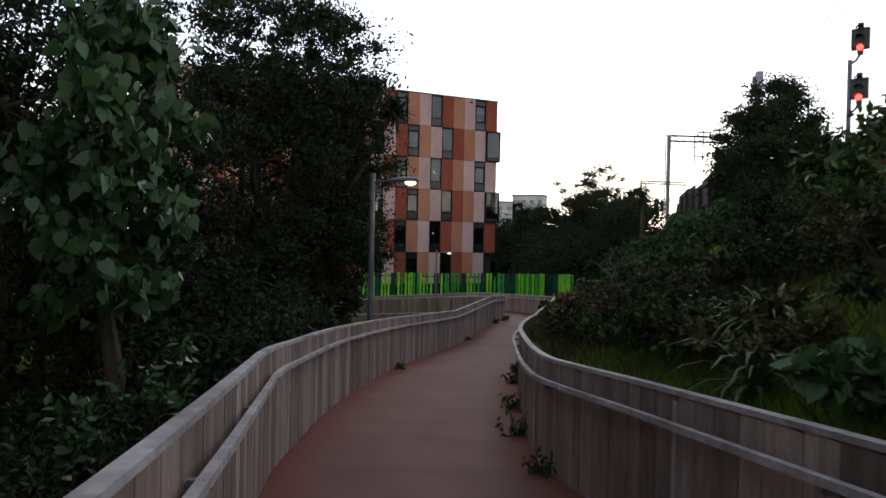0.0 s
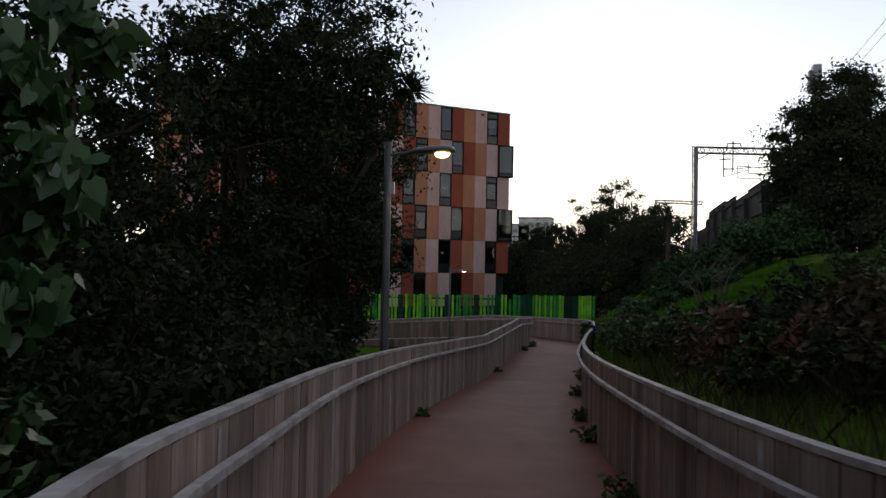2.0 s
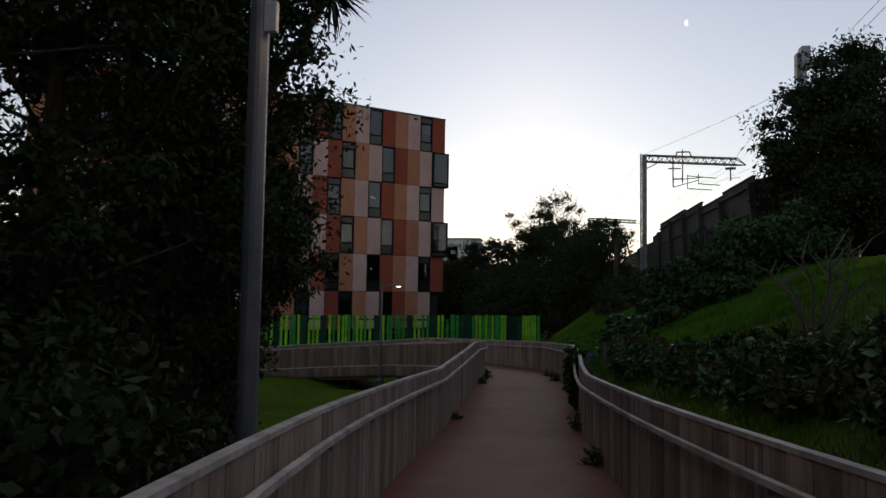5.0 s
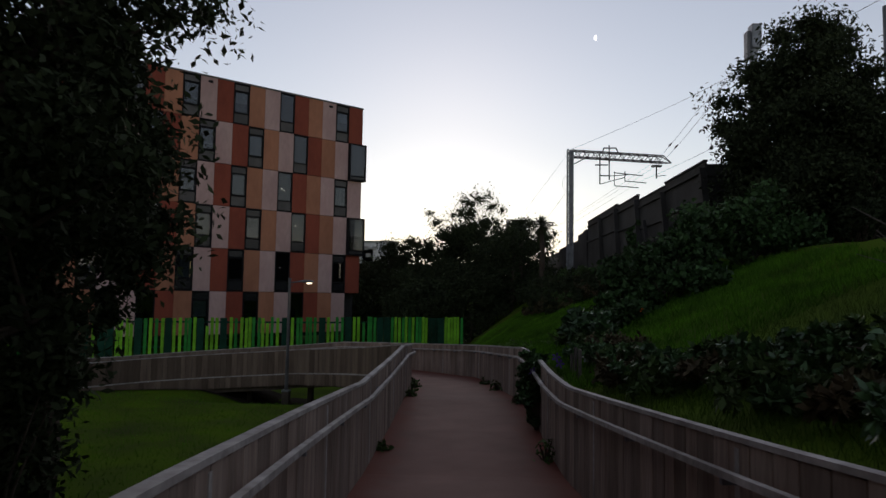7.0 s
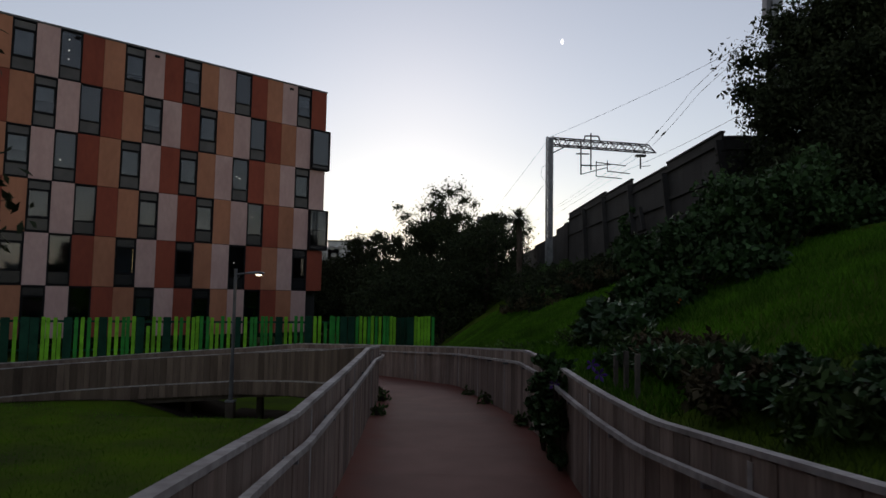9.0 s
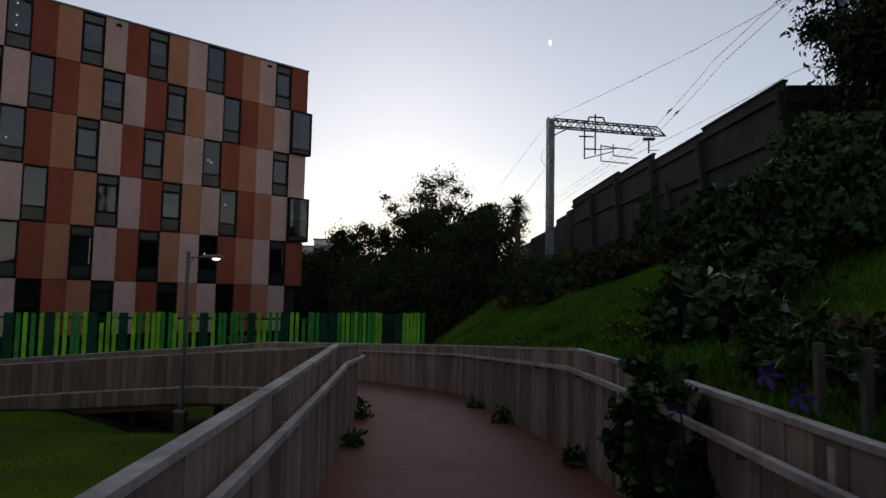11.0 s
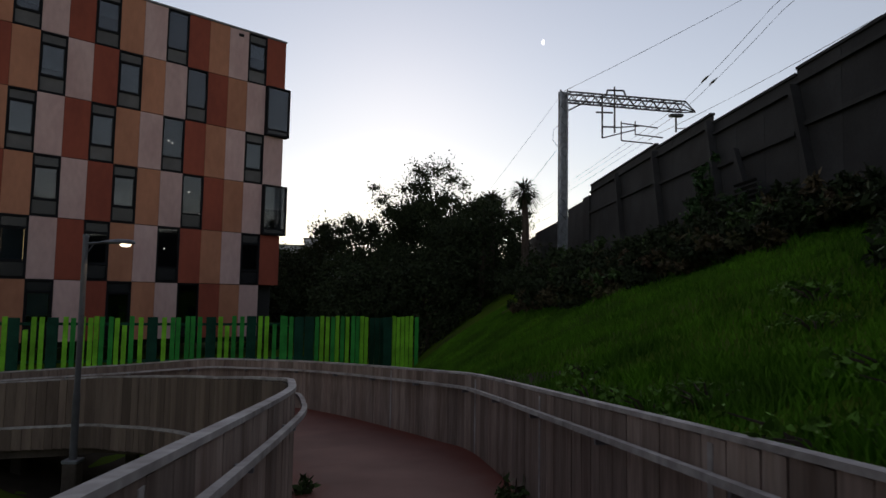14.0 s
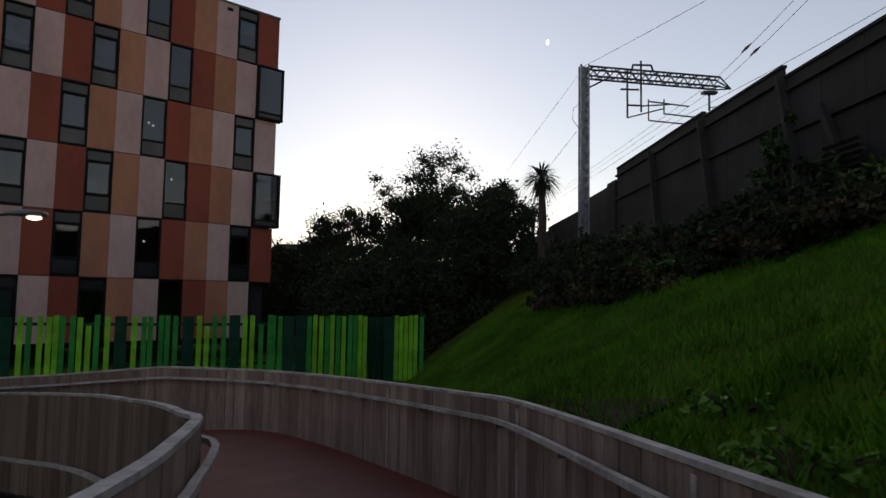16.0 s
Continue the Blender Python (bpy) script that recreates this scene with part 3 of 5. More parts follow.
def apartment_building():
    house = empty("apartment_building", 0, 0, 0, "apartment block clad in terracotta tan and pink panels", "building")
    house.matrix_world = FACE
    cols = len(PATTERN)
    length = cols * CELL
    z_low = TOP - 6 * STOREY - 0.3
    # core in the room-shade tone, so open cells read as dark recesses
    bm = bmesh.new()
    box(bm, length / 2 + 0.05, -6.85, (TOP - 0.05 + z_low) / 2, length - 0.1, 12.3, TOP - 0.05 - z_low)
    part("wall", bm, M_ROOMSHADE, house)
    bm = bmesh.new()
    box(bm, length / 2, -6.46, TOP + 0.04, length + 0.06, 13.0, 0.1)
    part("roof", bm, M_ROOF, house)
    rng = random.Random(3)
    mats = {"T": M_TERRA, "O": M_TAN, "P": M_PINK}
    first = {1: "T", 2: "W", 3: "P", 4: "W", 5: "T", 6: "D"}
    lit = {(5, 11): 1}
    dots = {(1, 14): [(0.1, 0.9), (0.1, 0.3), (0.1, -0.2)], (3, 5): [(0.2, 0.2), (0.0, 0.1)], (3, 14): [(0.2, -0.2)], (4, 4): [(0.15, 0.5)], (5, 5): [(0.15, 0.3)]}
    for row in range(1, 7):
        z1, z0 = TOP - (row - 1) * STOREY, TOP - row * STOREY
        for c in range(cols):
            kind = first[row] if c == 0 else PATTERN[c] if row % 2 else PATTERN[min(c + 1, cols - 1)]
            x0, x1 = (c * CELL + 0.085 if c else 0.0), (c + 1) * CELL + 0.085
            if row % 2 == 0 and c == 0:
                kind = first[row]
            if kind in mats:
                m = Matrix.Translation(((x0 + x1) / 2, -0.06, (z0 + z1) / 2)) @ Matrix.Diagonal((x1 - x0 - 0.012, 0.12, STOREY - 0.03, 1))
                piece("panel", mats[kind], house, m)
            elif kind == "W":
                bay = c == 0
                source = c if row % 2 else c + 1
                tall = source in (5, 14, 23)
                shade = 0 if row > 4 and rng.random() < 0.6 else rng.choice((0, 0.55, 0.75, 1.0)) if not tall else 0
                window(house, x0 - (0.22 if bay else 0), x1, z0 + 0.01, z1 - 0.01, 2 if bay else 1 if tall else 0, row, 0.3 if bay else 0.02, shade, dots.get((row, c), []))
                if (row, c) in lit:
                    # upright glowing sheet stands in for the light of the room
                    bm = bmesh.new()
                    box(bm, (x0 + x1) / 2, -0.2, z1 - 1.2, CELL - 0.2, 0.03, 1.5)
                    part("lit_room", bm, M_ROOMGLOW, house, "warm yellow lit room behind the glass")
        # end wall panels
        for k in range(11 if row < 6 else 0):
            m = Matrix.Translation((0.045, -0.13 - 1.1 * k - 0.55, (z0 + z1) / 2)) @ Matrix.Diagonal((0.1, 1.09, STOREY - 0.03, 1))
            piece("panel", mats["TOPT"[(k + row) % 4]], house, m)
    # small ventilators under the roof
    for c in (2.5, 10.5, 14.3):
        bm = bmesh.new()
        box(bm, c * CELL, 0.03, TOP - 0.3, 0.28, 0.06, 0.14)
        part("vent", bevelled(bm), M_FRAME, house)
    return house



# ---- fence of green boards ----
def board_fence():
    fence = empty("board_fence", -12, 48, GROUND_LOW, "tall fence of lime, mid and dark green boards", "fence")
    runs = [((-4.0, 50.45), (-5.36, 50.1), False), ((-6.1, 49.6), (-9.4, 48.6), False), ((-9.4, 48.6), (-13.0, 47.2), True), ((-13.0, 47.2), (-30.0, 42.2), True)]
    rng = random.Random(5)
    for (x0, y0), (x1, y1), loose in runs:
        n = math.hypot(x1 - x0, y1 - y0)
        a = math.atan2(y1 - y0, x1 - x0)
        u = (math.cos(a), math.sin(a))
        q = 0.0
        while q < n - 0.05:
            wide = rng.random() < 0.15
            w = 0.36 if wide else 0.16
            mat = M_DARKGREEN if wide else rng.choice((M_LIME, M_LIME, M_MID, M_MID, M_LIME))
            low = 0.45 * rng.random() if loose and not wide and rng.random() < 0.35 else 0
            back = 0.05 if mat is not M_LIME else 0.0
            x, y = x0 + u[0] * (q + w / 2), y0 + u[1] * (q + w / 2)
            g = -3.55
            top = -1.02 - 0.012 * max(0.0, -10 - x) + (0.03 - 0.06 * rng.random()) - low * (1 if rng.random() < 0.3 else 0)
            m = Matrix.Translation((x - 12 * -1 - u[1] * back, y - 48 + u[0] * back, (g + top) / 2 - GROUND_LOW)) @ Matrix.Rotation(a, 4, 'Z') @ Matrix.Diagonal((w, 0.045, top - g, 1))
            piece("board", mat, fence, m)
            q += w + (rng.choice((0.03, 0.09, 0.14)) if loose else rng.choice((0.03, 0.05, 0.07)))
        for z in (-1.35, -2.7):
            bm = bmesh.new()
            box(bm, (x0 + x1) / 2 + 12 - u[1] * -0.08, (y0 + y1) / 2 - 48 + u[0] * -0.08, z - GROUND_LOW, n, 0.06, 0.1, a)
            part("rail", bm, M_DARKGREEN, fence)
    # dark panel set back in the opening
    for k in range(4):
        m = Matrix.Translation((-6.0 + 0.22 * k + 12, 50.5 + 0.05 * k - 48, 1.2)) @ Matrix.Rotation(0.25, 4, 'Z') @ Matrix.Diagonal((0.2, 0.04, 2.4, 1))
        piece("board", M_DARKGREEN, fence, m)
    return fence


# ---- railway side ----
NOISE_LINE = [(15.0, 16.0), (11.6, 22.4), (9.2, 26.4), (7.4, 29.6), (5.4, 30.4), (3.5, 30.6), (3.5, 34.65), (3.5, 38.4), (3.5, 42.3), (3.5, 46.1), (3.5, 50.1)]
NOISE_TOP = [5.7, 5.7, 5.6, 5.5, 5.1, 4.42, 4.57, 4.46, 4.72, 4.85, 4.85]


def noise_wall():
    wall = empty("noise_wall", 3.5, 38.4, 0.0, "dark weathered timber railway noise wall with posts", "wall")
    o = Vector((3.5, 38.4, 0))
    for i in range(len(NOISE_LINE) - 1):
        (x0, y0), (x1, y1) = NOISE_LINE[i], NOISE_LINE[i + 1]
        n = math.hypot(x1 - x0, y1 - y0)
        a = math.atan2(y1 - y0, x1 - x0)
        u = Vector((math.cos(a), math.sin(a), 0))
        out = Vector((-u.y, u.x, 0))
        c = Vector(((x0 + x1) / 2, (y0 + y1) / 2, 0)) - o
        top = NOISE_TOP[i + 1]
        lo = 0.6
        k = max(1, round(n / 1.25))
        for j in range(k):
            p = Vector((x0, y0, 0)) - o + u * (n * (j + 0.5) / k)
            m = Matrix.Translation((p.x, p.y, (top + lo) / 2)) @ Matrix.Rotation(a, 4, 'Z') @ Matrix.Diagonal((n / k - 0.01, 0.05, top - lo, 1))
            piece("board", M_NOISE if i > 3 or j % 3 else M_RUST, wall, m)
        for name, z, th, h in (("top_rail", top - 0.28, 0.08, 0.07), ("mid_rail", top - 1.18, 0.08, 0.09), ("coping", top + 0.03, 0.12, 0.06)):
            p = c + out * (th / 2 + 0.02 if name != "coping" else 0)
            bm = bmesh.new()
            box(bm, p.x, p.y, z, n - 0.02, th, h, a)
            part(name, bm, M_NOISE if i > 3 else M_CAP, wall)
        p = Vector((x0, y0, 0)) - o + out * 0.12
        bm = bmesh.new()
        vs = box(bm, p.x, p.y, (top + lo) / 2 - 0.1, 0.13, 0.2, top - lo - 0.2, a)
        for v in vs:
            if v.co.z < 2:
                v.co -= u * 1.0
        part("post", bm, M_NOISE, wall)
    # a loose raking prop between two posts
    bm = bmesh.new()
    tube(bm, [(-0.2, -1.5, 3.45), (-0.22, -2.5, 1.5)], [0.09, 0.1], 4)
    part("prop", bm, M_NOISE, wall)
    # the wall goes on, lower, beyond the mast
    for i, (y0, y1, t, x) in enumerate(((50.1, 51.2, 4.45, 3.45), (51.2, 56, 4.6, 3.9), (56, 66, 4.3, 4.0), (66, 80, 4.2, 4.2))):
        bm = bmesh.new()
        box(bm, x - o.x, (y0 + y1) / 2 - o.y, (t + 0.6) / 2, 0.1, y1 - y0 - 0.02, t - 0.6)
        part("far_bay", bm, M_NOISE, wall)
    bm = bmesh.new()
    P = [(k * 0.06, 0.02 * (1 if k % 2 else -1)) for k in range(24)]
    rows = [[bm.verts.new((x, y + dy, z)) for x, y in P] for z, dy in ((0, 0), (1.0, 0))]
    for k in range(23):
        bm.faces.new((rows[0][k], rows[0][k + 1], rows[1][k + 1], rows[1][k]))
    bmesh.ops.solidify(bm, geom=bm.faces[:], thickness=0.004)
    sheet = part("corrugated_sheet", bm, M_NOISE)
    sheet.matrix_world = Matrix.Translation((3.12, 36.6, 1.45)) @ Matrix.Rotation(radians(-90), 4, 'Z') @ Matrix.Rotation(radians(90), 4, 'Y') @ Matrix.Translation((-1.1, 0, 0))
    tagged(sheet, "rusty grey corrugated iron sheet leaning on the noise wall", "metal sheet")


def lattice(bm, p0, p1, w, h, bays, r=0.03):
    """A square laced girder between two places."""
    p0, p1 = Vector(p0), Vector(p1)
    d = (p1 - p0).normalized()
    side = d.cross(Vector((0, 0, 1)))
    if side.length < 0.1:
        side = Vector((1, 0, 0))
    side.normalize()
    up = side.cross(d)
    corners = [side * (sx * w / 2) + up * (sz * h / 2) for sx, sz in ((-1, -1), (1, -1), (1, 1), (-1, 1))]
    for c in corners:
        tube(bm, [p0 + c, p1 + c], [r, r], 4)
    for i in range(bays):
        a = p0 + (p1 - p0) * (i / bays)
        b = p0 + (p1 - p0) * ((i + 1) / bays)
        for k in range(4):
            c0, c1 = corners[k], corners[(k + 1) % 4]
            tube(bm, [a + (c0 if i % 2 else c1), b + (c1 if i % 2 else c0)], [r * 0.6] * 2, 3)


def catenary_mast(x, y, base, top, reach, far=False):
    mast = empty("catenary_mast", x, y, base, "galvanised steel railway mast with lattice boom", "railway mast", "railway masts")
    H = top - base
    bm = bmesh.new()
    lattice(bm, (0, 0, 0), (0, 0, H), 0.34, 0.34, 24, 0.045)
    box(bm, 0.06, 0.12, H / 2, 0.26, 0.03, H)
    part("column", bm, M_STEEL, mast)
    bm = bmesh.new()
    lattice(bm, (0.2, 0, H - 0.3), (reach - 1.1, 0, H - 0.62), 0.42, 0.42, 20, 0.045 if not far else 0.08)
    for sy in (-0.2, 0.2):
        tube(bm, [(reach - 1.1, sy, H - 0.41), (reach - 0.55, 0, H - 0.85)], [0.032, 0.032], 4)
        tube(bm, [(reach - 1.1, sy, H - 0.83), (reach - 0.55, 0, H - 0.85)], [0.032, 0.032], 4)
    part("boom", bm, M_DARKSTEEL, mast)
    bm = bmesh.new()
    tube(bm, [(0.15, 0, H - 1.0), (1.1, 0, H - 0.5)], [0.035, 0.035], 5)
    part("brace", bm, M_DARKSTEEL, mast)
    if far:
        return mast
    def rods(name, lines, r):
        bm = bmesh.new()
        for x0, z0, x1, z1 in lines:
            tube(bm, [(x0, 0, H - z0), (x1, 0, H - z1)], [r, r], 5)
        part(name, bm, M_BLACK, mast)

    # hanger frame, its cross arms above the boom, the outer drop post
    rods("drop_arm", [(1.9, 0.1, 1.9, 2.25), (1.6, 1.0, 2.4, 1.0), (1.9, 1.7, 2.5, 1.7)], 0.045)
    rods("drop_arm", [(2.5, -0.28, 2.5, 1.98), (2.15, -0.1, 2.95, -0.1), (2.1, 0.12, 2.15, -0.1), (2.95, -0.1, 3.05, 0.2)], 0.045)
    bm = bmesh.new()
    tube(bm, [(5.5, 0, H - 0.95), (5.5, 0, H - 1.85)], [0.05] * 2, 5)
    box(bm, 5.5, 0, H - 1.05, 0.62, 0.3, 0.11)
    tube(bm, [(5.5, 0, H - 1.7), (6.1, 0, H - 1.64)], [0.025] * 2, 4)
    part("drop_arm", bm, M_BLACK, mast)
    bm = bmesh.new()
    for x0, z0, x1, z1 in ((1.9, 2.25, 3.5, 1.8), (2.8, 1.5, 4.6, 1.68), (3.5, 2.03, 4.85, 2.15), (2.85, 2.35, 4.35, 2.46), (2.5, 1.72, 3.7, 1.62)):
        tube(bm, [(x0, 0, H - z0), (x1, 0, H - z1)], [0.036] * 2, 4)
    for xx, z0, z1 in ((2.82, 1.42, 2.36), (3.5, 1.38, 2.06)):
        tube(bm, [(xx, 0, H - z0), (xx, 0, H - z1)], [0.032] * 2, 4)
    part("registration_arm", bm, M_BLACK, mast)
    bm = bmesh.new()
    tube(bm, [(-0.1, 0, H - 1.6), (-0.45, 0, H - 1.9), (-0.5, 0, H - 2.4), (-0.2, 0, H - 2.8)], [0.012] * 4, 4)
    part("cable_loop", bm, M_WIRE, mast)
    return mast


def wire(pts, sag=0.3, r=0.009):
    P = [Vector(p) for p in pts]
    out = []
    for a, b in zip(P, P[1:]):
        for k in range(8):
            f = k / 8
            out.append(a.lerp(b, f) - Vector((0, 0, sag * 4 * f * (1 - f))))
    out.append(P[-1])
    bm = bmesh.new()
    tube(bm, [p - P[0] for p in out], [r] * len(out), 4)
    ob = part("overhead_wire", bm, M_WIRE)
    ob.location = P[0]
    tagged(ob, "thin dark overhead railway wire", "wire", "overhead wires")
    return ob


def railway():
    noise_wall()
    catenary_mast(2.75, 52.4, 1.0, 9.85, 7.0)
    catenary_mast(1.6, 101, 1.5, 10.9, 7.5, True)
    wire([(2.8, 101, 10.6), (2.8, 52.4, 9.85), (6.98, 43.5, 10.35), (12.3, 28, 11.2)], 0.05)
    for dx, dz in ((0, 0), (0.35, -0.1)):
        wire([(8.3 + dx, 101, 10.0), (8.3 + dx, 52.6, 9.2 + dz), (7.45 + dx, 42.5, 9.62 + dz), (7.0 + dx, 20, 10.8)], 0.1)
    wire([(7.0, 101, 8.4), (7.4, 52.4, 7.9), (8.8, 39.4, 8.0), (12, 20, 8.0)], 0.1)
    wire([(9.2, 101, 8.4), (9.3, 52.4, 7.6), (10.4, 39.4, 7.6), (14, 20, 7.6)], 0.1)
    wire([(2.4, 52.3, 6.9), (0.2, 62, 3.6)], 0.05)
    # insulators on the twin wires
    for dx in (0, 0.35):
        bm = bmesh.new()
        tube(bm, [(0, 0, 0), (-0.02, -0.4, 0.02), (-0.03, -0.8, 0.04)], [0.02, 0.06, 0.02], 6)
        ob = part("insulator", bm, M_BLACK)
        ob.location = (7.98 + dx, 49.0, 9.28 - dx * 0.28)
        tagged(ob, "black ribbed insulator on overhead wire", "insulator", "insulators")
    # signal post with two heads
    sig = empty("railway_signal", 8.5, 29.9, 2.0, "black railway signal post with two red lamps lit", "railway signal")
    bm = bmesh.new()
    tube(bm, [(0, 0, -0.6), (0, 0, 7.1)], [0.09, 0.08], 10)
    part("post", bm, M_POLE, sig)
    for k, (dx, z) in enumerate(((0.35, 7.9), (0.35, 5.9))):
        bm = bmesh.new()
        box(bm, dx, 0, z, 0.62, 0.25, 1.25)
        bmesh.ops.bevel(bm, geom=[e for e in bm.edges if abs(e.verts[0].co.y - e.verts[1].co.y) > 0.1], offset=0.22, segments=4, affect='EDGES')
        head = part("signal_head", bm, M_BLACK, sig)
        for j, dz in enumerate((0.36, 0.0, -0.36)):
            bm = bmesh.new()
            n = 10
            prev = None
            for q in range(n + 1):
                a = math.pi * q / n
                v = [bm.verts.new((dx + 0.15 * math.cos(a), -0.12, z + dz + 0.15 * math.sin(a))), bm.verts.new((dx + 0.14 * math.cos(a), -0.42, z + dz + 0.12 * math.sin(a)))]
                if prev:
                    bm.faces.new((prev[0], prev[1], v[1], v[0]))
                prev = v
            bmesh.ops.solidify(bm, geom=bm.faces[:], thickness=0.01)
            part("visor", bm, M_BLACK, head)
            bm = bmesh.new()
            bmesh.ops.create_cone(bm, cap_ends=True, segments=16, radius1=0.12, radius2=0.12, depth=0.03, matrix=Matrix.Translation((dx, -0.14, z + dz)) @ Matrix.Rotation(radians(90), 4, 'X'))
            part("lens", bm, M_RED if j == 2 else M_BLACK, head)
        bm = bmesh.new()
        tube(bm, [(0, 0, z - 0.95), (0.2, 0, z - 0.85), (dx, 0, z - 0.6)], [0.05] * 3, 6)
        part("arm", bm, M_POLE, sig)
    sig.rotation_euler = (0, 0, radians(-25))
    # tall grey equipment box on a pole
    tw = empty("equipment_tower", 5.36, 31.5, 1.85, "pale grey equipment cabinet on a tall pole", "tower")
    bm = bmesh.new()
    tube(bm, [(0, 0, -0.5), (0, 0, 6.6)], [0.14, 0.12], 10)
    part("pole", bm, M_STEEL, tw)
    bm = bmesh.new()
    box(bm, 0.05, 0, 6.95, 0.3, 0.35, 0.8)
    part("cabinet", bevelled(bm, 0.02), M_STEEL, tw)
    bm = bmesh.new()
    box(bm, -0.16, 0.05, 6.7, 0.12, 0.3, 0.9)
    part("side_box", bevelled(bm, 0.02), M_POLE, tw)


# ---- street lamps ----
def street_lamp(x, y, base, top, glow, arm=0.36):
    lamp = empty("street_lamp", x, y, base, "grey steel street lamp with a lit flat head", "street lamp", "street lamps")
    H = top - base
    bm = bmesh.new()
    tube(bm, [(0, 0, 0), (0, 0, 1.2), (0, 0, 1.25), (0, 0, H)], [0.065, 0.062, 0.052, 0.048], 14)
    part("pole", bm, M_POLE, lamp)
    bm = bmesh.new()
    bmesh.ops.create_cone(bm, cap_ends=True, segments=14, radius1=0.06, radius2=0.055, depth=0.05, matrix=Matrix.Translation((0, 0, H + 0.02)))
    part("pole_cap", bm, M_POLE, lamp)
    bm = bmesh.new()
    box(bm, 0, 0, 0.03, 0.28, 0.28, 0.06)
    part("base_plate", bevelled(bm, 0.008), M_STEEL, lamp)
    bm = bmesh.new()
    tube(bm, [(0.03, 0, H - 0.12), (arm, 0, H - 0.09)], [0.022, 0.022], 8)
    tube(bm, [(0.03, 0, H - 0.3), (arm * 0.45, 0, H - 0.1)], [0.012, 0.012], 6)
    part("arm", bm, M_POLE, lamp)
    bm = bmesh.new()
    secs = [(arm - 0.08, 0.03, 0.02), (arm + 0.05, 0.09, 0.05), (arm + 0.22, 0.13, 0.07), (arm + 0.42, 0.14, 0.065), (arm + 0.5, 0.10, 0.05), (arm + 0.53, 0.03, 0.02)]
    prev = None
    for sx, w, h in secs:
        ring = [bm.verts.new((sx, w * math.cos(t), H - 0.09 + (h * math.sin(t) if math.sin(t) > 0 else 0.45 * h * math.sin(t)))) for t in [2 * math.pi * k / 14 for k in range(14)]]
        if prev:
            for k in range(14):
                bm.faces.new((prev[k], prev[(k + 1) % 14], ring[(k + 1) % 14], ring[k]))
        else:
            bm.faces.new(ring[::-1])
        prev = ring
    bm.faces.new(prev)
    head = part("lamp_head", bm, M_POLE, lamp)
    bm = bmesh.new()
    bmesh.ops.create_uvsphere(bm, u_segments=14, v_segments=8, radius=1, matrix=Matrix.Translation((arm + 0.36, 0, H - 0.13)) @ Matrix.Diagonal((0.1, 0.085, 0.05 if glow is M_LAMPGLOW else 0.04, 1)))
    part("lens", bm, glow, head, "glowing warm lens")
    if glow is M_LAMPGLOW:
        bm = bmesh.new()
        box(bm, 0.07, -0.02, H - 0.55, 0.07, 0.03, 0.16)
        part("small_sign", bevelled(bm, 0.005), M_WHITEWALL, lamp, "small white plate strapped to the pole")
    d = bpy.data.lights.new("lamp_light", "SPOT")
    d.energy, d.color, d.spot_size, d.shadow_soft_size = 12, (1, 0.75, 0.45), radians(150), 0.1
    lo = new("lamp_light", d)
    lo.parent = lamp
    lo.location = (arm + 0.36, 0, H - 0.25)
    return lamp


def lamp_plinth(x, y, top):
    g = ground_z(x, y)
    bm = bmesh.new()
    box(bm, 0, 0, (top - g) / 2, 0.26, 0.26, top - g)
    ob = part("lamp_plinth", bevelled(bm, 0.02), M_UNDER)
    ob.location = (x, y, g)
    tagged(ob, "dark timber plinth under the street lamp", "plinth")


# ---- plants ----
def branching(rng, height, radius, lean, n_limbs, trunk_r):
    """Trunk and limb lines of a tree, and the limb ends."""
    lines, ends = [], []
    top = Vector((lean[0], lean[1], height * 0.72))
    trunk = [Vector((0, 0, -0.3)), Vector((lean[0] * 0.2 + 0.1, lean[1] * 0.2, height * 0.25)), Vector((lean[0] * 0.6 - 0.1, lean[1] * 0.6, height * 0.5)), top]
    lines.append((trunk, [trunk_r, trunk_r * 0.8, trunk_r * 0.5, trunk_r * 0.2]))
    for i in range(n_limbs):
        f = 0.2 + 0.75 * (i + rng.random()) / n_limbs
        seg = min(2, int(f * 3))
        p0 = trunk[seg].lerp(trunk[seg + 1], f * 3 - seg)
        a = i * 2.4 + rng.random()
        reach = radius * (0.55 + 0.5 * rng.random()) * (1.0 - 0.45 * abs(f - 0.45))
        p2 = p0 + Vector((math.cos(a) * reach, math.sin(a) * reach, reach * (0.25 + 0.5 * f)))
        p1 = p0.lerp(p2, 0.5) + Vector((0, 0, -0.1 * reach))
        r0 = trunk_r * (0.45 - 0.25 * f)
        lines.append(([p0, p1, p2], [r0, r0 * 0.6, r0 * 0.15]))
        ends += [p1.lerp(p2, 0.4), p2]
        for _ in range(3):
            q = p1.lerp(p2, rng.random())
            e = q + Vector((rng.uniform(-1, 1), rng.uniform(-1, 1), rng.uniform(-0.3, 0.8))) * radius * 0.35
            lines.append(([q, e], [r0 * 0.3, 0.01]))
            ends.append(e)
    ends.append(top)
    return lines, ends


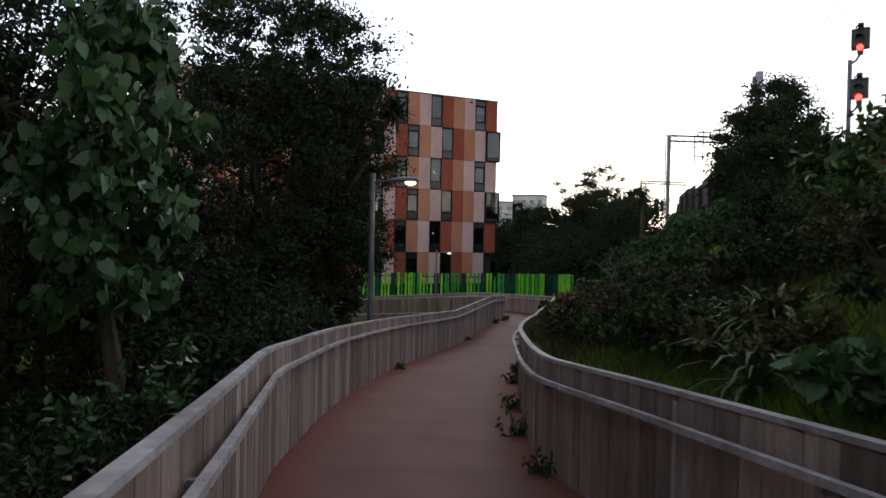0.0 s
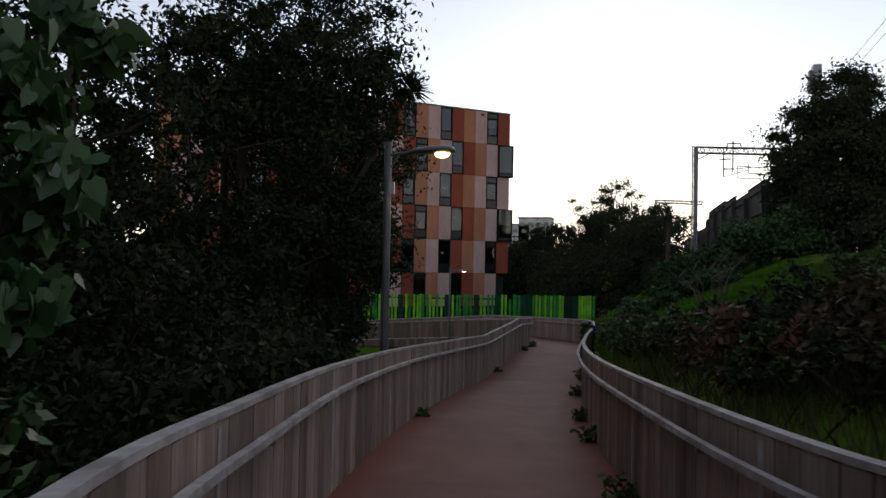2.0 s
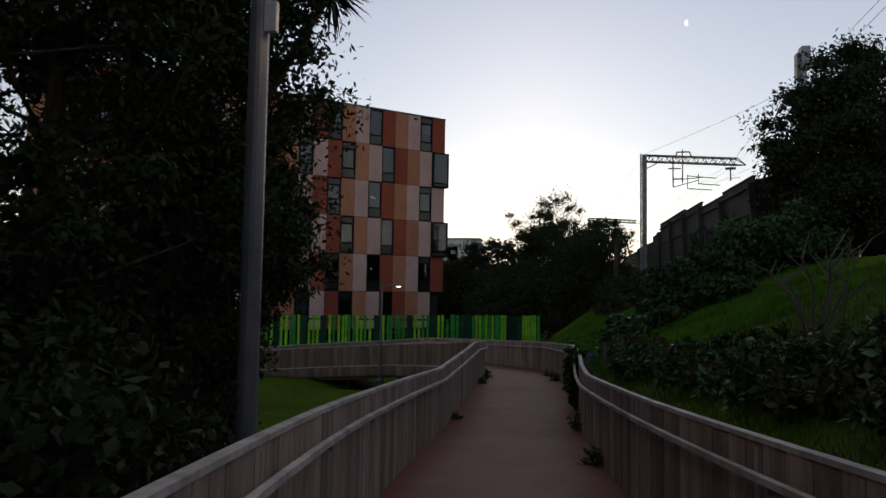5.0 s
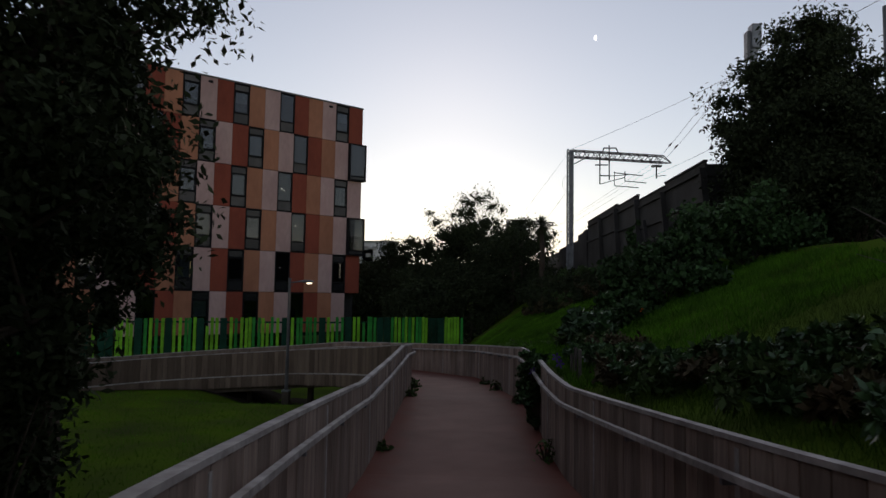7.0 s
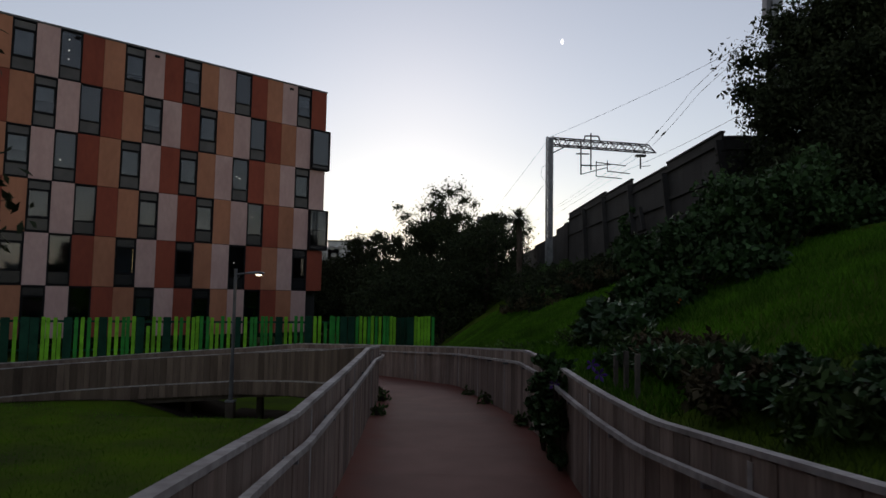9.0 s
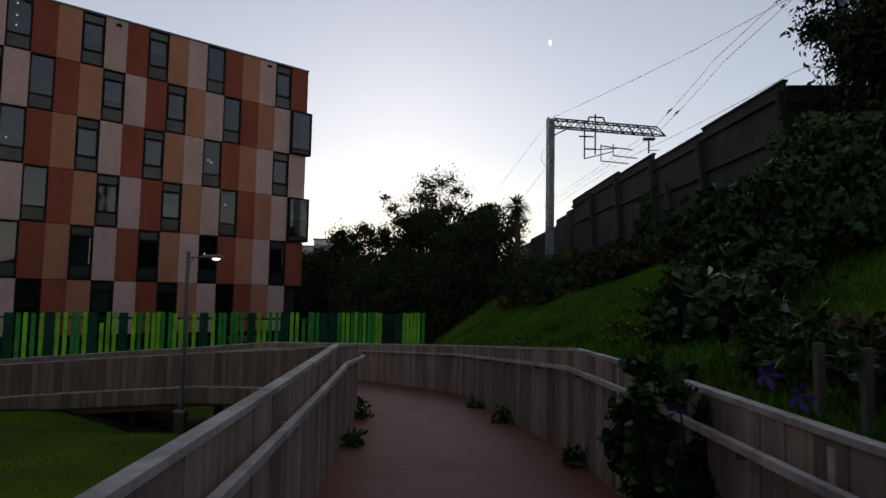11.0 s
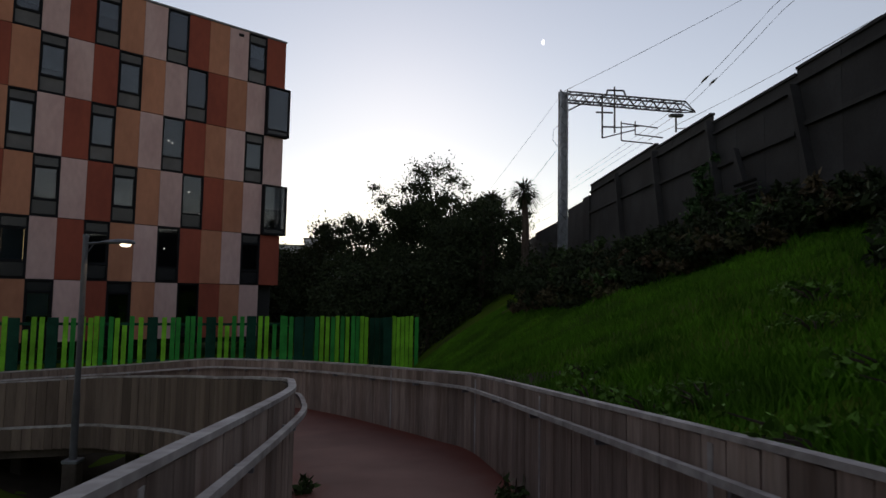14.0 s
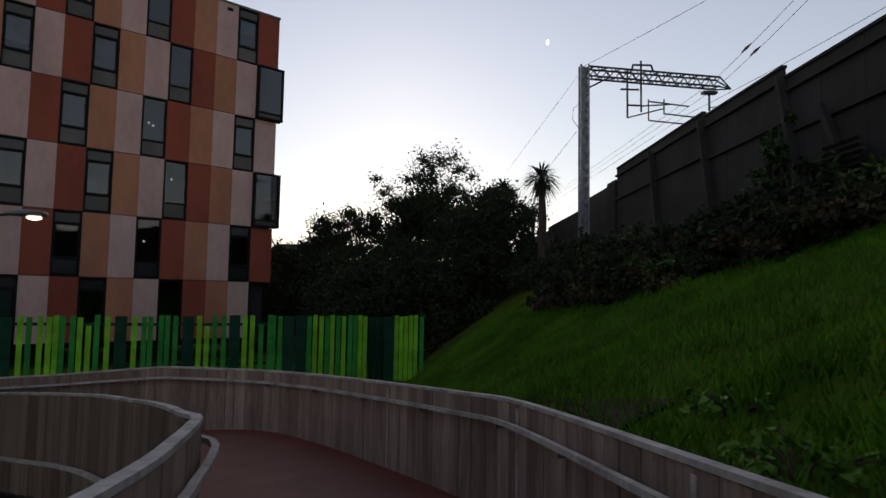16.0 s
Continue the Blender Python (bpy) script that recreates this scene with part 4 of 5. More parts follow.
def tree(name, x, y, height, radius, seed, label, count=26000, leaf=0.13, mat=None, low=0.1, spread=0.75, bark=None, shape="leaf", group="", dense=1.0, droop=0.15, extra=()):
    rng = random.Random(seed)
    nr = np.random.default_rng(seed)
    g = ground_z(x, y)
    ob = empty(name, x, y, g, label, "tree" if name.endswith("tree") else "shrub", group)
    lines, ends = branching(rng, height, radius, (rng.uniform(-0.4, 0.4), rng.uniform(-0.4, 0.4)), 13, 0.018 * height + 0.03)
    bm = bmesh.new()
    for e in extra:
        lines.append(([Vector((0, 0, max(1.0, e[2] - 1.2))), Vector((e[0] * 0.5, e[1] * 0.5, e[2] - 0.5)), Vector(e)], [0.04, 0.025, 0.008]))
    lines = lines[:1] + [q for q in lines[1:] if low < 0.4 or max(p.z for p in q[0]) > height * low * 0.85]
    for pts, rad in lines:
        tube(bm, pts, rad, 6)
    part("trunk", bm, bark or M_BARK, ob)
    C = [tuple(e) for e in ends if low < 0.4 or e.z > height * low * 0.85]
    # further clumps on an uneven crown
    for _ in range(int(46 * dense)):
        a, h = rng.random() * 2 * math.pi, rng.random()
        z = height * (low + (1 - low) * h)
        prof = math.sin(math.pi * min(1, 0.18 + 0.78 * h)) ** 0.7
        r = radius * prof * (0.45 + 0.6 * rng.random())
        C.append((math.cos(a) * r, math.sin(a) * r, z))
    C += list(extra)
    sp = np.array([spread * (0.5 + 0.9 * rng.random()) for _ in C])
    V, F = leaves(nr, C, sp, count, leaf, shape, droop=droop, flat=0.8)
    me = leaf_mesh("crown", V, F, mat or M_LEAF)
    cr = new("crown", me)
    cr.parent = ob
    return ob


def bush(name, x, y, w, h, seed, label, count=5000, leaf=0.1, mat=None, shape="leaf", group="", z=None, category="shrub"):
    """A low clumpy plant on a few stems."""
    rng = random.Random(seed)
    nr = np.random.default_rng(seed)
    g = ground_z(x, y) if z is None else z
    ob = empty(name, x, y, g, label, category, group)
    bm = bmesh.new()
    C = []
    for i in range(9):
        a = i * 2.4 + rng.random()
        r = w * 0.5 * math.sqrt(rng.random())
        e = (math.cos(a) * r, math.sin(a) * r, h * (0.3 + 0.6 * rng.random()))
        tube(bm, [(0, 0, -0.1), (e[0] * 0.5, e[1] * 0.5, e[2] * 0.6), e], [0.02, 0.012, 0.004], 4)
        C.append(e)
    for _ in range(14):
        a = rng.random() * 6.283
        r = w * 0.5 * math.sqrt(rng.random())
        C.append((math.cos(a) * r, math.sin(a) * r, h * (0.1 + 0.75 * rng.random() * (1 - 0.5 * (2 * r / w) ** 2))))
    part("stem", bm, M_BARK, ob)["kind"] = "stuff"
    V, F = leaves(nr, C, np.array([min(w, h) * (0.16 + 0.2 * rng.random()) for _ in C]), count, leaf, shape, droop=0.1, flat=0.8)
    cr = new("foliage", leaf_mesh("foliage", V, F, mat or M_SHRUB))
    cr.parent = ob
    return ob


def cabbage_palm(x, y, base, top, seed):
    ob = empty("cabbage_palm", x, y, base, "cabbage palm with spiky crown on bare trunk", "palm tree", "cabbage palms")
    H = top - base
    bm = bmesh.new()
    tube(bm, [(0, 0, -0.3), (0.08, 0, H * 0.5), (0, 0.05, H * 0.85)], [0.22, 0.17, 0.13], 8)
    part("trunk", bm, M_BARK, ob)
    nr = np.random.default_rng(seed)
    n = 260
    a = nr.normal(size=(n, 3))
    a[:, 2] = a[:, 2] * 0.8 + 0.15
    a /= np.linalg.norm(a, axis=1)[:, None]
    b = np.cross(a, [0, 0, 1.0])
    b /= np.linalg.norm(b, axis=1)[:, None] + 1e-6
    L = 0.75 + 0.45 * nr.random((n, 1))
    base_p = np.tile([[0, 0.05, H * 0.86]], (n, 1))
    tip = base_p + a * L - np.array([0, 0, 0.25]) * L ** 2
    mid = base_p + a * L * 0.5
    P = np.stack([base_p, mid + b * 0.035, tip, mid - b * 0.035], 1)
    cr = new("crown", leaf_mesh("crown", P.reshape(-1, 3), np.arange(n * 4).reshape(n, 4), M_LEAF))
    cr.parent = ob
    return ob


def leaning_palm():
    """A spiky-headed palm that leans out of the tree crowns."""
    ob = empty("cabbage_palm", -9.1, 15.9, ground_z(-9.1, 15.9), "cabbage palm leaning out of the dark trees", "palm tree", "cabbage palms")
    o = Vector(ob.matrix_world.translation)
    tip = Vector((-6.15, 16.4, 4.9)) - o
    bm = bmesh.new()
    tube(bm, [(0, 0, -0.3), tip * 0.3 + Vector((-0.3, 0, 1.0)), tip * 0.7 + Vector((-0.2, 0, 0.4)), tip], [0.14, 0.1, 0.07, 0.05], 8)
    part("trunk", bm, M_BARK, ob)
    nr = np.random.default_rng(77)
    n = 150
    a = nr.normal(size=(n, 3)) + np.array([0.35, 0, 0.3])
    a /= np.linalg.norm(a, axis=1)[:, None]
    b = np.cross(a, [0, 0, 1.0])
    b /= np.linalg.norm(b, axis=1)[:, None] + 1e-6
    L = 0.4 + 0.28 * nr.random((n, 1))
    c = np.tile(np.array([tuple(tip)]), (n, 1))
    mid = c + a * L * 0.5
    P = np.stack([c, mid + b * 0.025, c + a * L - np.array([0, 0, 0.2]) * L ** 2, mid - b * 0.025], 1)
    cr = new("crown", leaf_mesh("crown", P.reshape(-1, 3), np.arange(n * 4).reshape(n, 4), M_LEAF))
    cr.parent = ob


def left_trees():
    leaning_palm()
    lab = "tall dark evergreen tree with dense small leaves"
    # limbs that reach out over the lawn: along, across, up
    reach = [(f * (1.45 + 0.55 * math.sin(1.3 + 0.55 * k) ** 2), 0.5 * math.sin(2.1 * k + 3 * f), 3.7 + 0.4 * k + 0.2 * f) for k in range(11) for f in (0.0, 0.35, 0.7, 1.0)] + [(1.9, 0.0, 7.7), (1.8, -0.2, 7.3), (1.7, 0.2, 8.0)]
    # Trees with y below 0 are unseen, added to shade the near right parapet.
    for i, (x, y, h, r, c) in enumerate(((-9.7, 15.6, 11.5, 3.4, 22000), (-8.3, 16.4, 10.5, 2.1, 52000), (-11.2, 17.2, 11.0, 3.0, 11000), (-9.8, 11.2, 10.5, 2.8, 17000), (-10.6, 8.6, 11.0, 2.7, 27000), (-11.0, 5.4, 10.5, 3.0, 28000), (-14.8, 20.5, 10.0, 4.0, 24000), (-15.0, 13.5, 8.6, 4.2, 26000), (-14.5, 8.0, 8.4, 4.0, 24000), (-8.8, -0.4, 11.0, 3.4, 42000), (-21, 16, 8.5, 4.5, 22000), (-20, 8, 8.5, 4.5, 22000), (-5.2, -3.4, 10.0, 3.6, 42000), (-1.2, -8.5, 11.0, 3.8, 36000), (9.5, -5.0, 8.0, 3.0, 8000), (-4.7, -1.2, 9.5, 3.0, 52000))):
        tree("evergreen_tree", x, y, h, r, 11 + i, lab, count=c, leaf=0.1 if i == 1 else 0.2 if i in (6, 7, 8, 9, 10, 11, 12, 13, 15) else 0.13, group="trees by the lawn", low=0.46 if i == 1 else 0.05, spread=0.62 if i == 1 else 0.58 if i == 0 else 0.8, dense=1.2, extra=reach if i == 1 else ())
    tree("evergreen_tree", -8.9, 15.9, 11.2, 2.7, 35, lab, count=27000, leaf=0.13, low=0.7, spread=0.75, dense=1.2, group="trees by the lawn")
    tree("evergreen_tree", -8.5, 18.2, 6.2, 1.25, 33, "dark evergreen tree with low boughs over the lawn", count=34000, leaf=0.11, low=0.55, spread=0.48, dense=1.6, group="trees by the lawn")
    bush("shrub", -8.1, 16.7, 1.4, 4.6, 96, "dense dark green undergrowth shrub under the trees", 16000, 0.11, M_LEAF, group="undergrowth shrubs")
    bush("shrub", -4.9, 5.3, 1.7, 2.6, 95, "shrub with glossy light green oval leaves", 1000, 0.14, M_GLOSSLEAF, group="undergrowth shrubs")
    # broad-leaved vine tree close to the ramp
    tree("broadleaf_tree", -6.7, 7.2, 6.7, 1.0, 41, "broad-leaved tree with hanging heart-shaped green leaves", count=3700, leaf=0.2, mat=M_BIGLEAF, low=0.48, spread=0.42, shape="heart", droop=0.55)
    k = 0
    for x, y, w, h in ((-5.0, 5.6, 2.0, 2.0), (-4.9, 3.4, 2.0, 1.9), (-6.0, 8.2, 2.4, 2.6), (-6.4, 10.4, 2.4, 3.0), (-7.5, 12.6, 2.6, 3.0), (-8.4, 15.0, 2.6, 3.2), (-9.3, 16.9, 2.4, 5.2), (-9.2, 14.9, 2.4, 6.0), (-9.4, 14.6, 2.8, 4.5), (-10.8, 18.6, 3.0, 3.5), (-8.0, 12.0, 2.6, 4.0), (-4.0, 1.4, 2.0, 1.8), (-6.4, 2.6, 2.6, 3.0), (-8.5, 9.5, 3.2, 4.0), (-9.2, 14.2, 3.2, 4.0), (-12.6, 20.0, 3.0, 3.2), (-12.5, 17.0, 3.5, 4.5), (-11.5, 11, 3.5, 4.5)):
        k += 1
        bush("shrub", x, y, w, h, 60 + k, "dense dark green undergrowth shrub under the trees", count=6800 if h < 5 else 18000, leaf=0.13 if k > 2 else 0.1, mat=M_LEAF, group="undergrowth shrubs")


def strap_plant(x, y, n, length, mat, label):
    """A tuft of long arching leaves, each of four lengths along its bend."""
    ob = empty("strap_plant", x, y, ground_z(x, y), label, "plant")
    rng = random.Random(int(x * 100))
    V, F = [], []
    for _ in range(n):
        a, rise = rng.random() * 6.283, 0.5 + 0.9 * rng.random()
        L, w = length * (0.6 + 0.6 * rng.random()), 0.012 + 0.008 * rng.random()
        out, side = np.array([math.cos(a), math.sin(a), 0]), np.array([-math.sin(a), math.cos(a), 0])
        k0 = len(V)
        for k in range(5):
            f = k / 4
            p = out * L * f * 0.8 + np.array([0, 0, L * (rise * f - 0.9 * f * f)])
            ww = w * (1 - f ** 2) + 0.001
            V += [p - side * ww, p + side * ww]
        F += [(k0 + 2 * k, k0 + 2 * k + 1, k0 + 2 * k + 3, k0 + 2 * k + 2) for k in range(4)]
    bl = new("leaf_tuft", leaf_mesh("leaf_tuft", np.array(V), np.array(F), mat))
    bl.parent = ob


def bank_plants():
    tree("evergreen_tree", 5.4, 28.6, 6.35, 2.1, 71, "round dark evergreen tree on the railway bank", count=80000, leaf=0.13, low=0.0, spread=0.66, dense=2.6)
    for i, (x, y, w, h, leaf, m, c, lab) in enumerate((
        (0.7, 25.4, 2.6, 1.4, 0.095, M_VINE, 14000, "dense green creeper mound on the bank"),
        (-0.3, 24.4, 1.6, 0.75, 0.09, M_VINE, 7500, "low dark green creeper on the bank"),
        (2.9, 26.6, 3.0, 2.1, 0.1, M_VINE, 17000, "dense green creeper mound on the bank"),
        (-0.6, 12.6, 1.2, 0.45, 0.08, M_SHRUB, 3500, "low green shrub behind the parapet"),
        (1.3, 8.2, 2.2, 0.55, 0.08, M_SHRUB, 5000, "dark straggly shrub on the bank"),
        (2.6, 6.0, 2.6, 0.9, 0.1, M_SHRUB, 6000, "dark straggly shrub on the bank"),
        (3.4, 10.0, 2.6, 0.7, 0.09, M_SHRUB, 6000, "dark straggly shrub on the bank"),
        (5.2, 14.0, 3.2, 1.0, 0.11, M_LEAF, 8000, "dark straggly shrub on the bank"),
        (2.6, 14.8, 2.0, 0.6, 0.11, M_LEAF, 5000, "dark straggly shrub on the bank"),
        (5.2, 19.5, 3.0, 1.2, 0.12, M_LEAF, 8000, "dark straggly shrub on the bank"),
        (6.0, 24.3, 2.8, 1.6, 0.12, M_LEAF, 8000, "dark straggly shrub on the bank"),
        (4.5, 28.2, 2.6, 4.2, 0.12, M_LEAF, 16000, "tall dark shrub under the bank tree"),
        (6.3, 27.6, 3.0, 4.8, 0.12, M_LEAF, 19000, "tall dark shrub under the bank tree"),
        (-1.2, 17.6, 1.5, 0.32, 0.07, M_BIGLEAF, 3600, "broad-leaved green creeper behind the parapet"),
        (-0.8, 16.0, 1.5, 0.34, 0.07, M_BIGLEAF, 4000, "broad-leaved green creeper behind the parapet"),
        (-1.4, 19.4, 1.2, 0.26, 0.07, M_BIGLEAF, 3000, "broad-leaved green creeper behind the parapet"),
        (-1.3, 23.2, 1.0, 0.6, 0.12, M_BIGLEAF, 3400, "broad-leaved green creeper on the bank"),
    )):
        bush("shrub", x, y, w, h, 100 + i, lab, c, leaf, m, shape="heart" if m in (M_BIGLEAF, M_VINE) else "leaf", group="bank shrubs")
    bush("shrub", -0.6, 8.35, 0.85, 0.8, 99, "dry brown leafy shrub behind the parapet", 1500, 0.075, M_DRY, group="bank shrubs", z=ground_z(-0.6, 8.35) - 0.12)
    # creepers along the foot of the noise wall
    rng = random.Random(9)
    for i in range(16):
        y = 34 + 1.6 * i
        bush("creeper", 2.7 + 0.3 * rng.random() - 0.02 * i, y, 2.2, 0.45 + 0.6 * rng.random(), 140 + i, "dark creeper at the foot of the noise wall", 2200, 0.14, M_LEAF if i % 3 else M_SHRUB, group="noise wall creepers")
    for i in range(8):
        bush("creeper", 0.2 + 1.4 * rng.random(), 40 + 2.2 * i, 2.6, 0.8 + 0.8 * rng.random(), 170 + i, "dark creeper on the upper railway bank", 2000, 0.15, M_LEAF, group="bank creepers")
    for i in range(12):
        bush("creeper", 1.6 + 0.9 * rng.random(), 33 + 1.5 * i, 2.0, 0.35 + 0.4 * rng.random(), 400 + i, "low dark creeper on the upper railway bank", 1900, 0.12, M_LEAF if i % 2 else M_DRYVINE, group="bank creepers")
    for i in range(13):
        y = 10.6 + 0.62 * i
        bush("creeper", right_x(y) + 1.1 + 1.2 * rng.random(), y, 1.2, 0.2 + 0.16 * rng.random(), 460 + i, "dark tangled creeper behind the timber parapet", 1700, 0.08, (M_VINE, M_SHRUB, M_DRYVINE, M_SHRUB)[i % 4], group="parapet creepers")
    # low tangled scrub on the bank beside the start of the ramp
    for i in range(46):
        y = 3.0 + 0.18 * i
        m = (M_LEAF, M_DRYVINE, M_SHRUB, M_LEAF, M_SCRUB)[i % 5]
        bush("scrub", right_x(y) + 0.85 + 2.2 * rng.random() ** 1.3, y, 0.9 + 0.6 * rng.random(), 0.28 + 0.3 * rng.random(), 500 + i, "low tangled brown-green scrub on the bank", 2200, 0.06, m, group="bank scrub plants")
    for x, y, n, L, m, lab in ((0.95, 4.9, 90, 0.75, M_SHRUB, "dark green plant with long arching strap leaves"), (0.75, 4.2, 34, 0.6, M_PALEBLADE, "pale green plant with drooping strap leaves")):
        strap_plant(x, y, n, L, m, lab)
    bush("scrub", 1.15, 3.55, 0.7, 0.3, 590, "light green leafy weed on the bank", 900, 0.09, M_BIGLEAF, "heart", "bank scrub plants")
    # dark creeper thicket between the grass and the noise wall
    edge_y, edge_x = [30.5, 31.7, 33.6, 35.4, 39, 45.5, 50], [2.5, 2.0, 1.3, 0.4, 0.0, -0.6, -1.2]
    for i in range(46):
        y = 31.2 + 18.5 * (i / 46) ** 1.2
        e = float(np.interp(y, edge_y, edge_x))
        x = e + 0.5 + (2.5 - e) * rng.random()
        bush("creeper", x, y, 1.5 + 0.7 * rng.random(), 0.3 + 0.45 * rng.random(), 620 + i, "dark brown-green creeper on the upper bank", 1500, 0.13, (M_LEAF, M_DRYVINE, M_LEAF, M_SHRUB, M_LEAF)[i % 5], group="bank creepers")
    for i in range(14):
        y = 31.5 + 1.05 * i
        x = float(np.interp(y, edge_y, edge_x)) + 0.55 * rng.random()
        bush("creeper", x, y, 0.9 + 0.9 * rng.random(), 0.18 + 0.3 * rng.random(), 740 + i, "brown straggling creeper over the bank grass", 1100, 0.12, (M_DRYVINE, M_LEAF, M_SCRUB)[i % 3], group="bank creepers")
    # creeper trail running down the grass, and dark leafy growth behind the parapet
    for i in range(9):
        f = i / 8
        bush("creeper", -1.5 + 2.6 * f, 23.7 + 4.6 * f, 0.8 + 0.7 * f, 0.3 + 0.35 * f, 680 + i, "dark leafy creeper trailing down the bank", 1500, 0.11, M_LEAF if i % 3 else M_SHRUB, group="bank creepers")
    for i in range(22):
        y = 11.2 + 0.5 * i
        bush("creeper", right_x(y) + 0.8 + 0.5 * rng.random(), y, 0.9, 0.22 + 0.16 * rng.random(), 700 + i, "dark leafy growth behind the timber parapet", 1500, 0.09, (M_VINE, M_SHRUB, M_BIGLEAF, M_DRYVINE)[i % 4], group="parapet creepers")
    # leafy weeds standing in the grass above the parapet
    for i in range(14):
        y = 24.4 + 0.36 * i
        bush("weed", right_x(y) + 0.5 + 2.6 * rng.random() ** 1.6, y, 0.5 + 0.5 * rng.random(), 0.14 + 0.14 * rng.random(), 780 + i, "leafy green weed standing in the bank grass", 200, 0.05, M_WEED, "heart" if i % 3 else "leaf", "bank weeds", category="weed")
    # vines hanging over the parapet
    for i, (x, y, w, h, z) in enumerate(((-2.58, 21.5, 0.38, 1.25, -1.62), (-2.6, 21.9, 0.34, 1.1, -1.62), (-2.58, 21.0, 0.28, 1.2, -1.62))):
        v = bush("vine", x, y, w, h, 190 + i, "leafy vine hanging over the timber parapet", 1700, 0.07, M_VINE, "heart", "parapet vines", z, "vine")
    for i, (x, y, w, h, z) in enumerate(((3.2, 38.25, 0.6, 2.7, 1.4), (3.2, 38.7, 0.6, 1.6, 1.4), (3.15, 36.2, 0.7, 1.1, 1.4))):
        bush("vine", x, y, w, h, 196 + i, "green vine climbing the dark noise wall", 2400, 0.11, M_VINE, "leaf", "noise wall vines", z, "vine")
    # flowers
    for i, (x, y, z, m, c) in enumerate(((-0.25, 23.9, 0.2, M_ORANGE, "orange"), (-2.3, 20.45, -0.55, M_PURPLE, "purple"), (-2.32, 20.7, -0.48, M_PURPLE, "purple"), (-2.62, 21.15, -0.75, M_PURPLE, "purple"))):
        bm = bmesh.new()
        for k in range(5):
            a = k * 1.2566
            vs = [bm.verts.new(p) for p in ((0, 0, 0), (0.05 * math.cos(a - 0.4), -0.02, 0.05 * math.sin(a - 0.4)), (0.075 * math.cos(a), -0.04, 0.075 * math.sin(a)), (0.05 * math.cos(a + 0.4), -0.02, 0.05 * math.sin(a + 0.4)))]
            bm.faces.new(vs)
        ob = part("flower", bm, m)
        ob.location = (x, y, z)
        tagged(ob, c + " five-petalled flower on a creeper", "flower")
    # bare dead shrub
    rng = random.Random(2)
    dead = empty("dead_shrub", -0.2, 15.6, ground_z(-0.2, 15.6), "bare dead shrub with pale forked branches", "shrub")
    for i in range(9):
        a = i * 2.4
        bm = bmesh.new()
        e = Vector((math.cos(a) * 0.5, math.sin(a) * 0.4, 0.6 + 0.5 * rng.random()))
        mdl = e * 0.5 + Vector((0.1 * rng.random(), 0, 0.15))
        tube(bm, [(0, 0, -0.1), mdl, e], [0.02, 0.012, 0.004], 5)
        for _ in range(4):
            q = mdl.lerp(e, rng.random())
            tube(bm, [q, q + Vector((rng.uniform(-.3, .3), rng.uniform(-.3, .3), rng.uniform(0.1, .4)))], [0.01, 0.003], 4)
        part("branch", bm, M_PALEBARK, dead)
    # short sawn stakes behind the parapet
    for i, y in enumerate((19.9, 20.25, 20.6)):
        bm = bmesh.new()
        box(bm, 0, 0, 0.15, 0.04, 0.05, 0.5)
        ob = part("stake", bevelled(bm, 0.004), M_PALEBARK)
        ob.location = (-2.1, y, ground_z(-2.1, y))
        tagged(ob, "short pale wooden stake behind the parapet", "stake", "stakes")


def far_trees():
    spec = ((-3.2, 66, 9.4, 4.4, 90000), (-2.4, 69, 11.4, 5.2, 22000), (-9.6, 69, 8.5, 4.2, 46000), (-15.5, 73, 7.0, 4.0, 24000), (1.5, 68, 6.4, 2.6, 12000), (-5.8, 62, 5.9, 3.2, 14000), (-9.0, 63, 5.6, 3.0, 12000), (-0.6, 58.5, 6.0, 2.8, 13000), (-3.5, 57.5, 5.2, 2.8, 12000), (-7.2, 57, 4.6, 2.6, 10000), (-12.4, 66, 6.2, 3.0, 13000), (-13.5, 62.5, 5.2, 2.4, 9000))
    for i, (x, y, h, r, c) in enumerate(spec):
        tree("evergreen_tree", x, y, h, r, 210 + i, "dark bushy evergreen tree behind the green fence", count=c, leaf=0.2, low=0.02, spread=(1.35, 1.3)[i] if i < 2 else 1.0, dense=1.2, group="trees behind the fence")
    # sparse high twigs of the tall tree
    cabbage_palm(0.95, 52.6, 0.8, 5.6, 1)
    cabbage_palm(0.1, 58.9, 0.5, 6.2, 2)
    cabbage_palm(-0.5, 58.2, 0.2, 5.4, 3)
    wood = random.Random(4)
    nr = np.random.default_rng(8)
    C = [(x, 150 + 20 * wood.random(), 1 + 6 * wood.random()) for x in np.linspace(-120, 60, 150)]
    V, F = leaves(nr, C, 3.5, 26000, 0.9)
    ob = new("far_wood", leaf_mesh("far_wood", V, F, M_LEAF))
    tagged(ob, "dark line of distant trees", "trees", kind="stuff")
    bld = empty("distant_building", -37, 250, -3, "distant pale flat-roofed building", "building")
    for name, w, d, h, dx in (("wall", 12, 10, 21.5, 0), ("annexe", 14, 10, 19, -9)):
        bm = bmesh.new()
        box(bm, dx, 0, h / 2, w, d, h)
        b = part(name, bm, M_WHITEWALL, bld)
        bm = bmesh.new()
        box(bm, dx, 0, h + 0.3, w + 0.6, d + 0.6, 0.6)
        part("roof", bm, M_CONCRETE, bld)
        for k in range(4):
            bm = bmesh.new()
            box(bm, dx - w / 2 + w * (k + 0.5) / 4, -d / 2 - 0.05, h - 2.2, w / 8, 0.2, 1.4)
            part("window", bm, M_CONCRETE, bld)


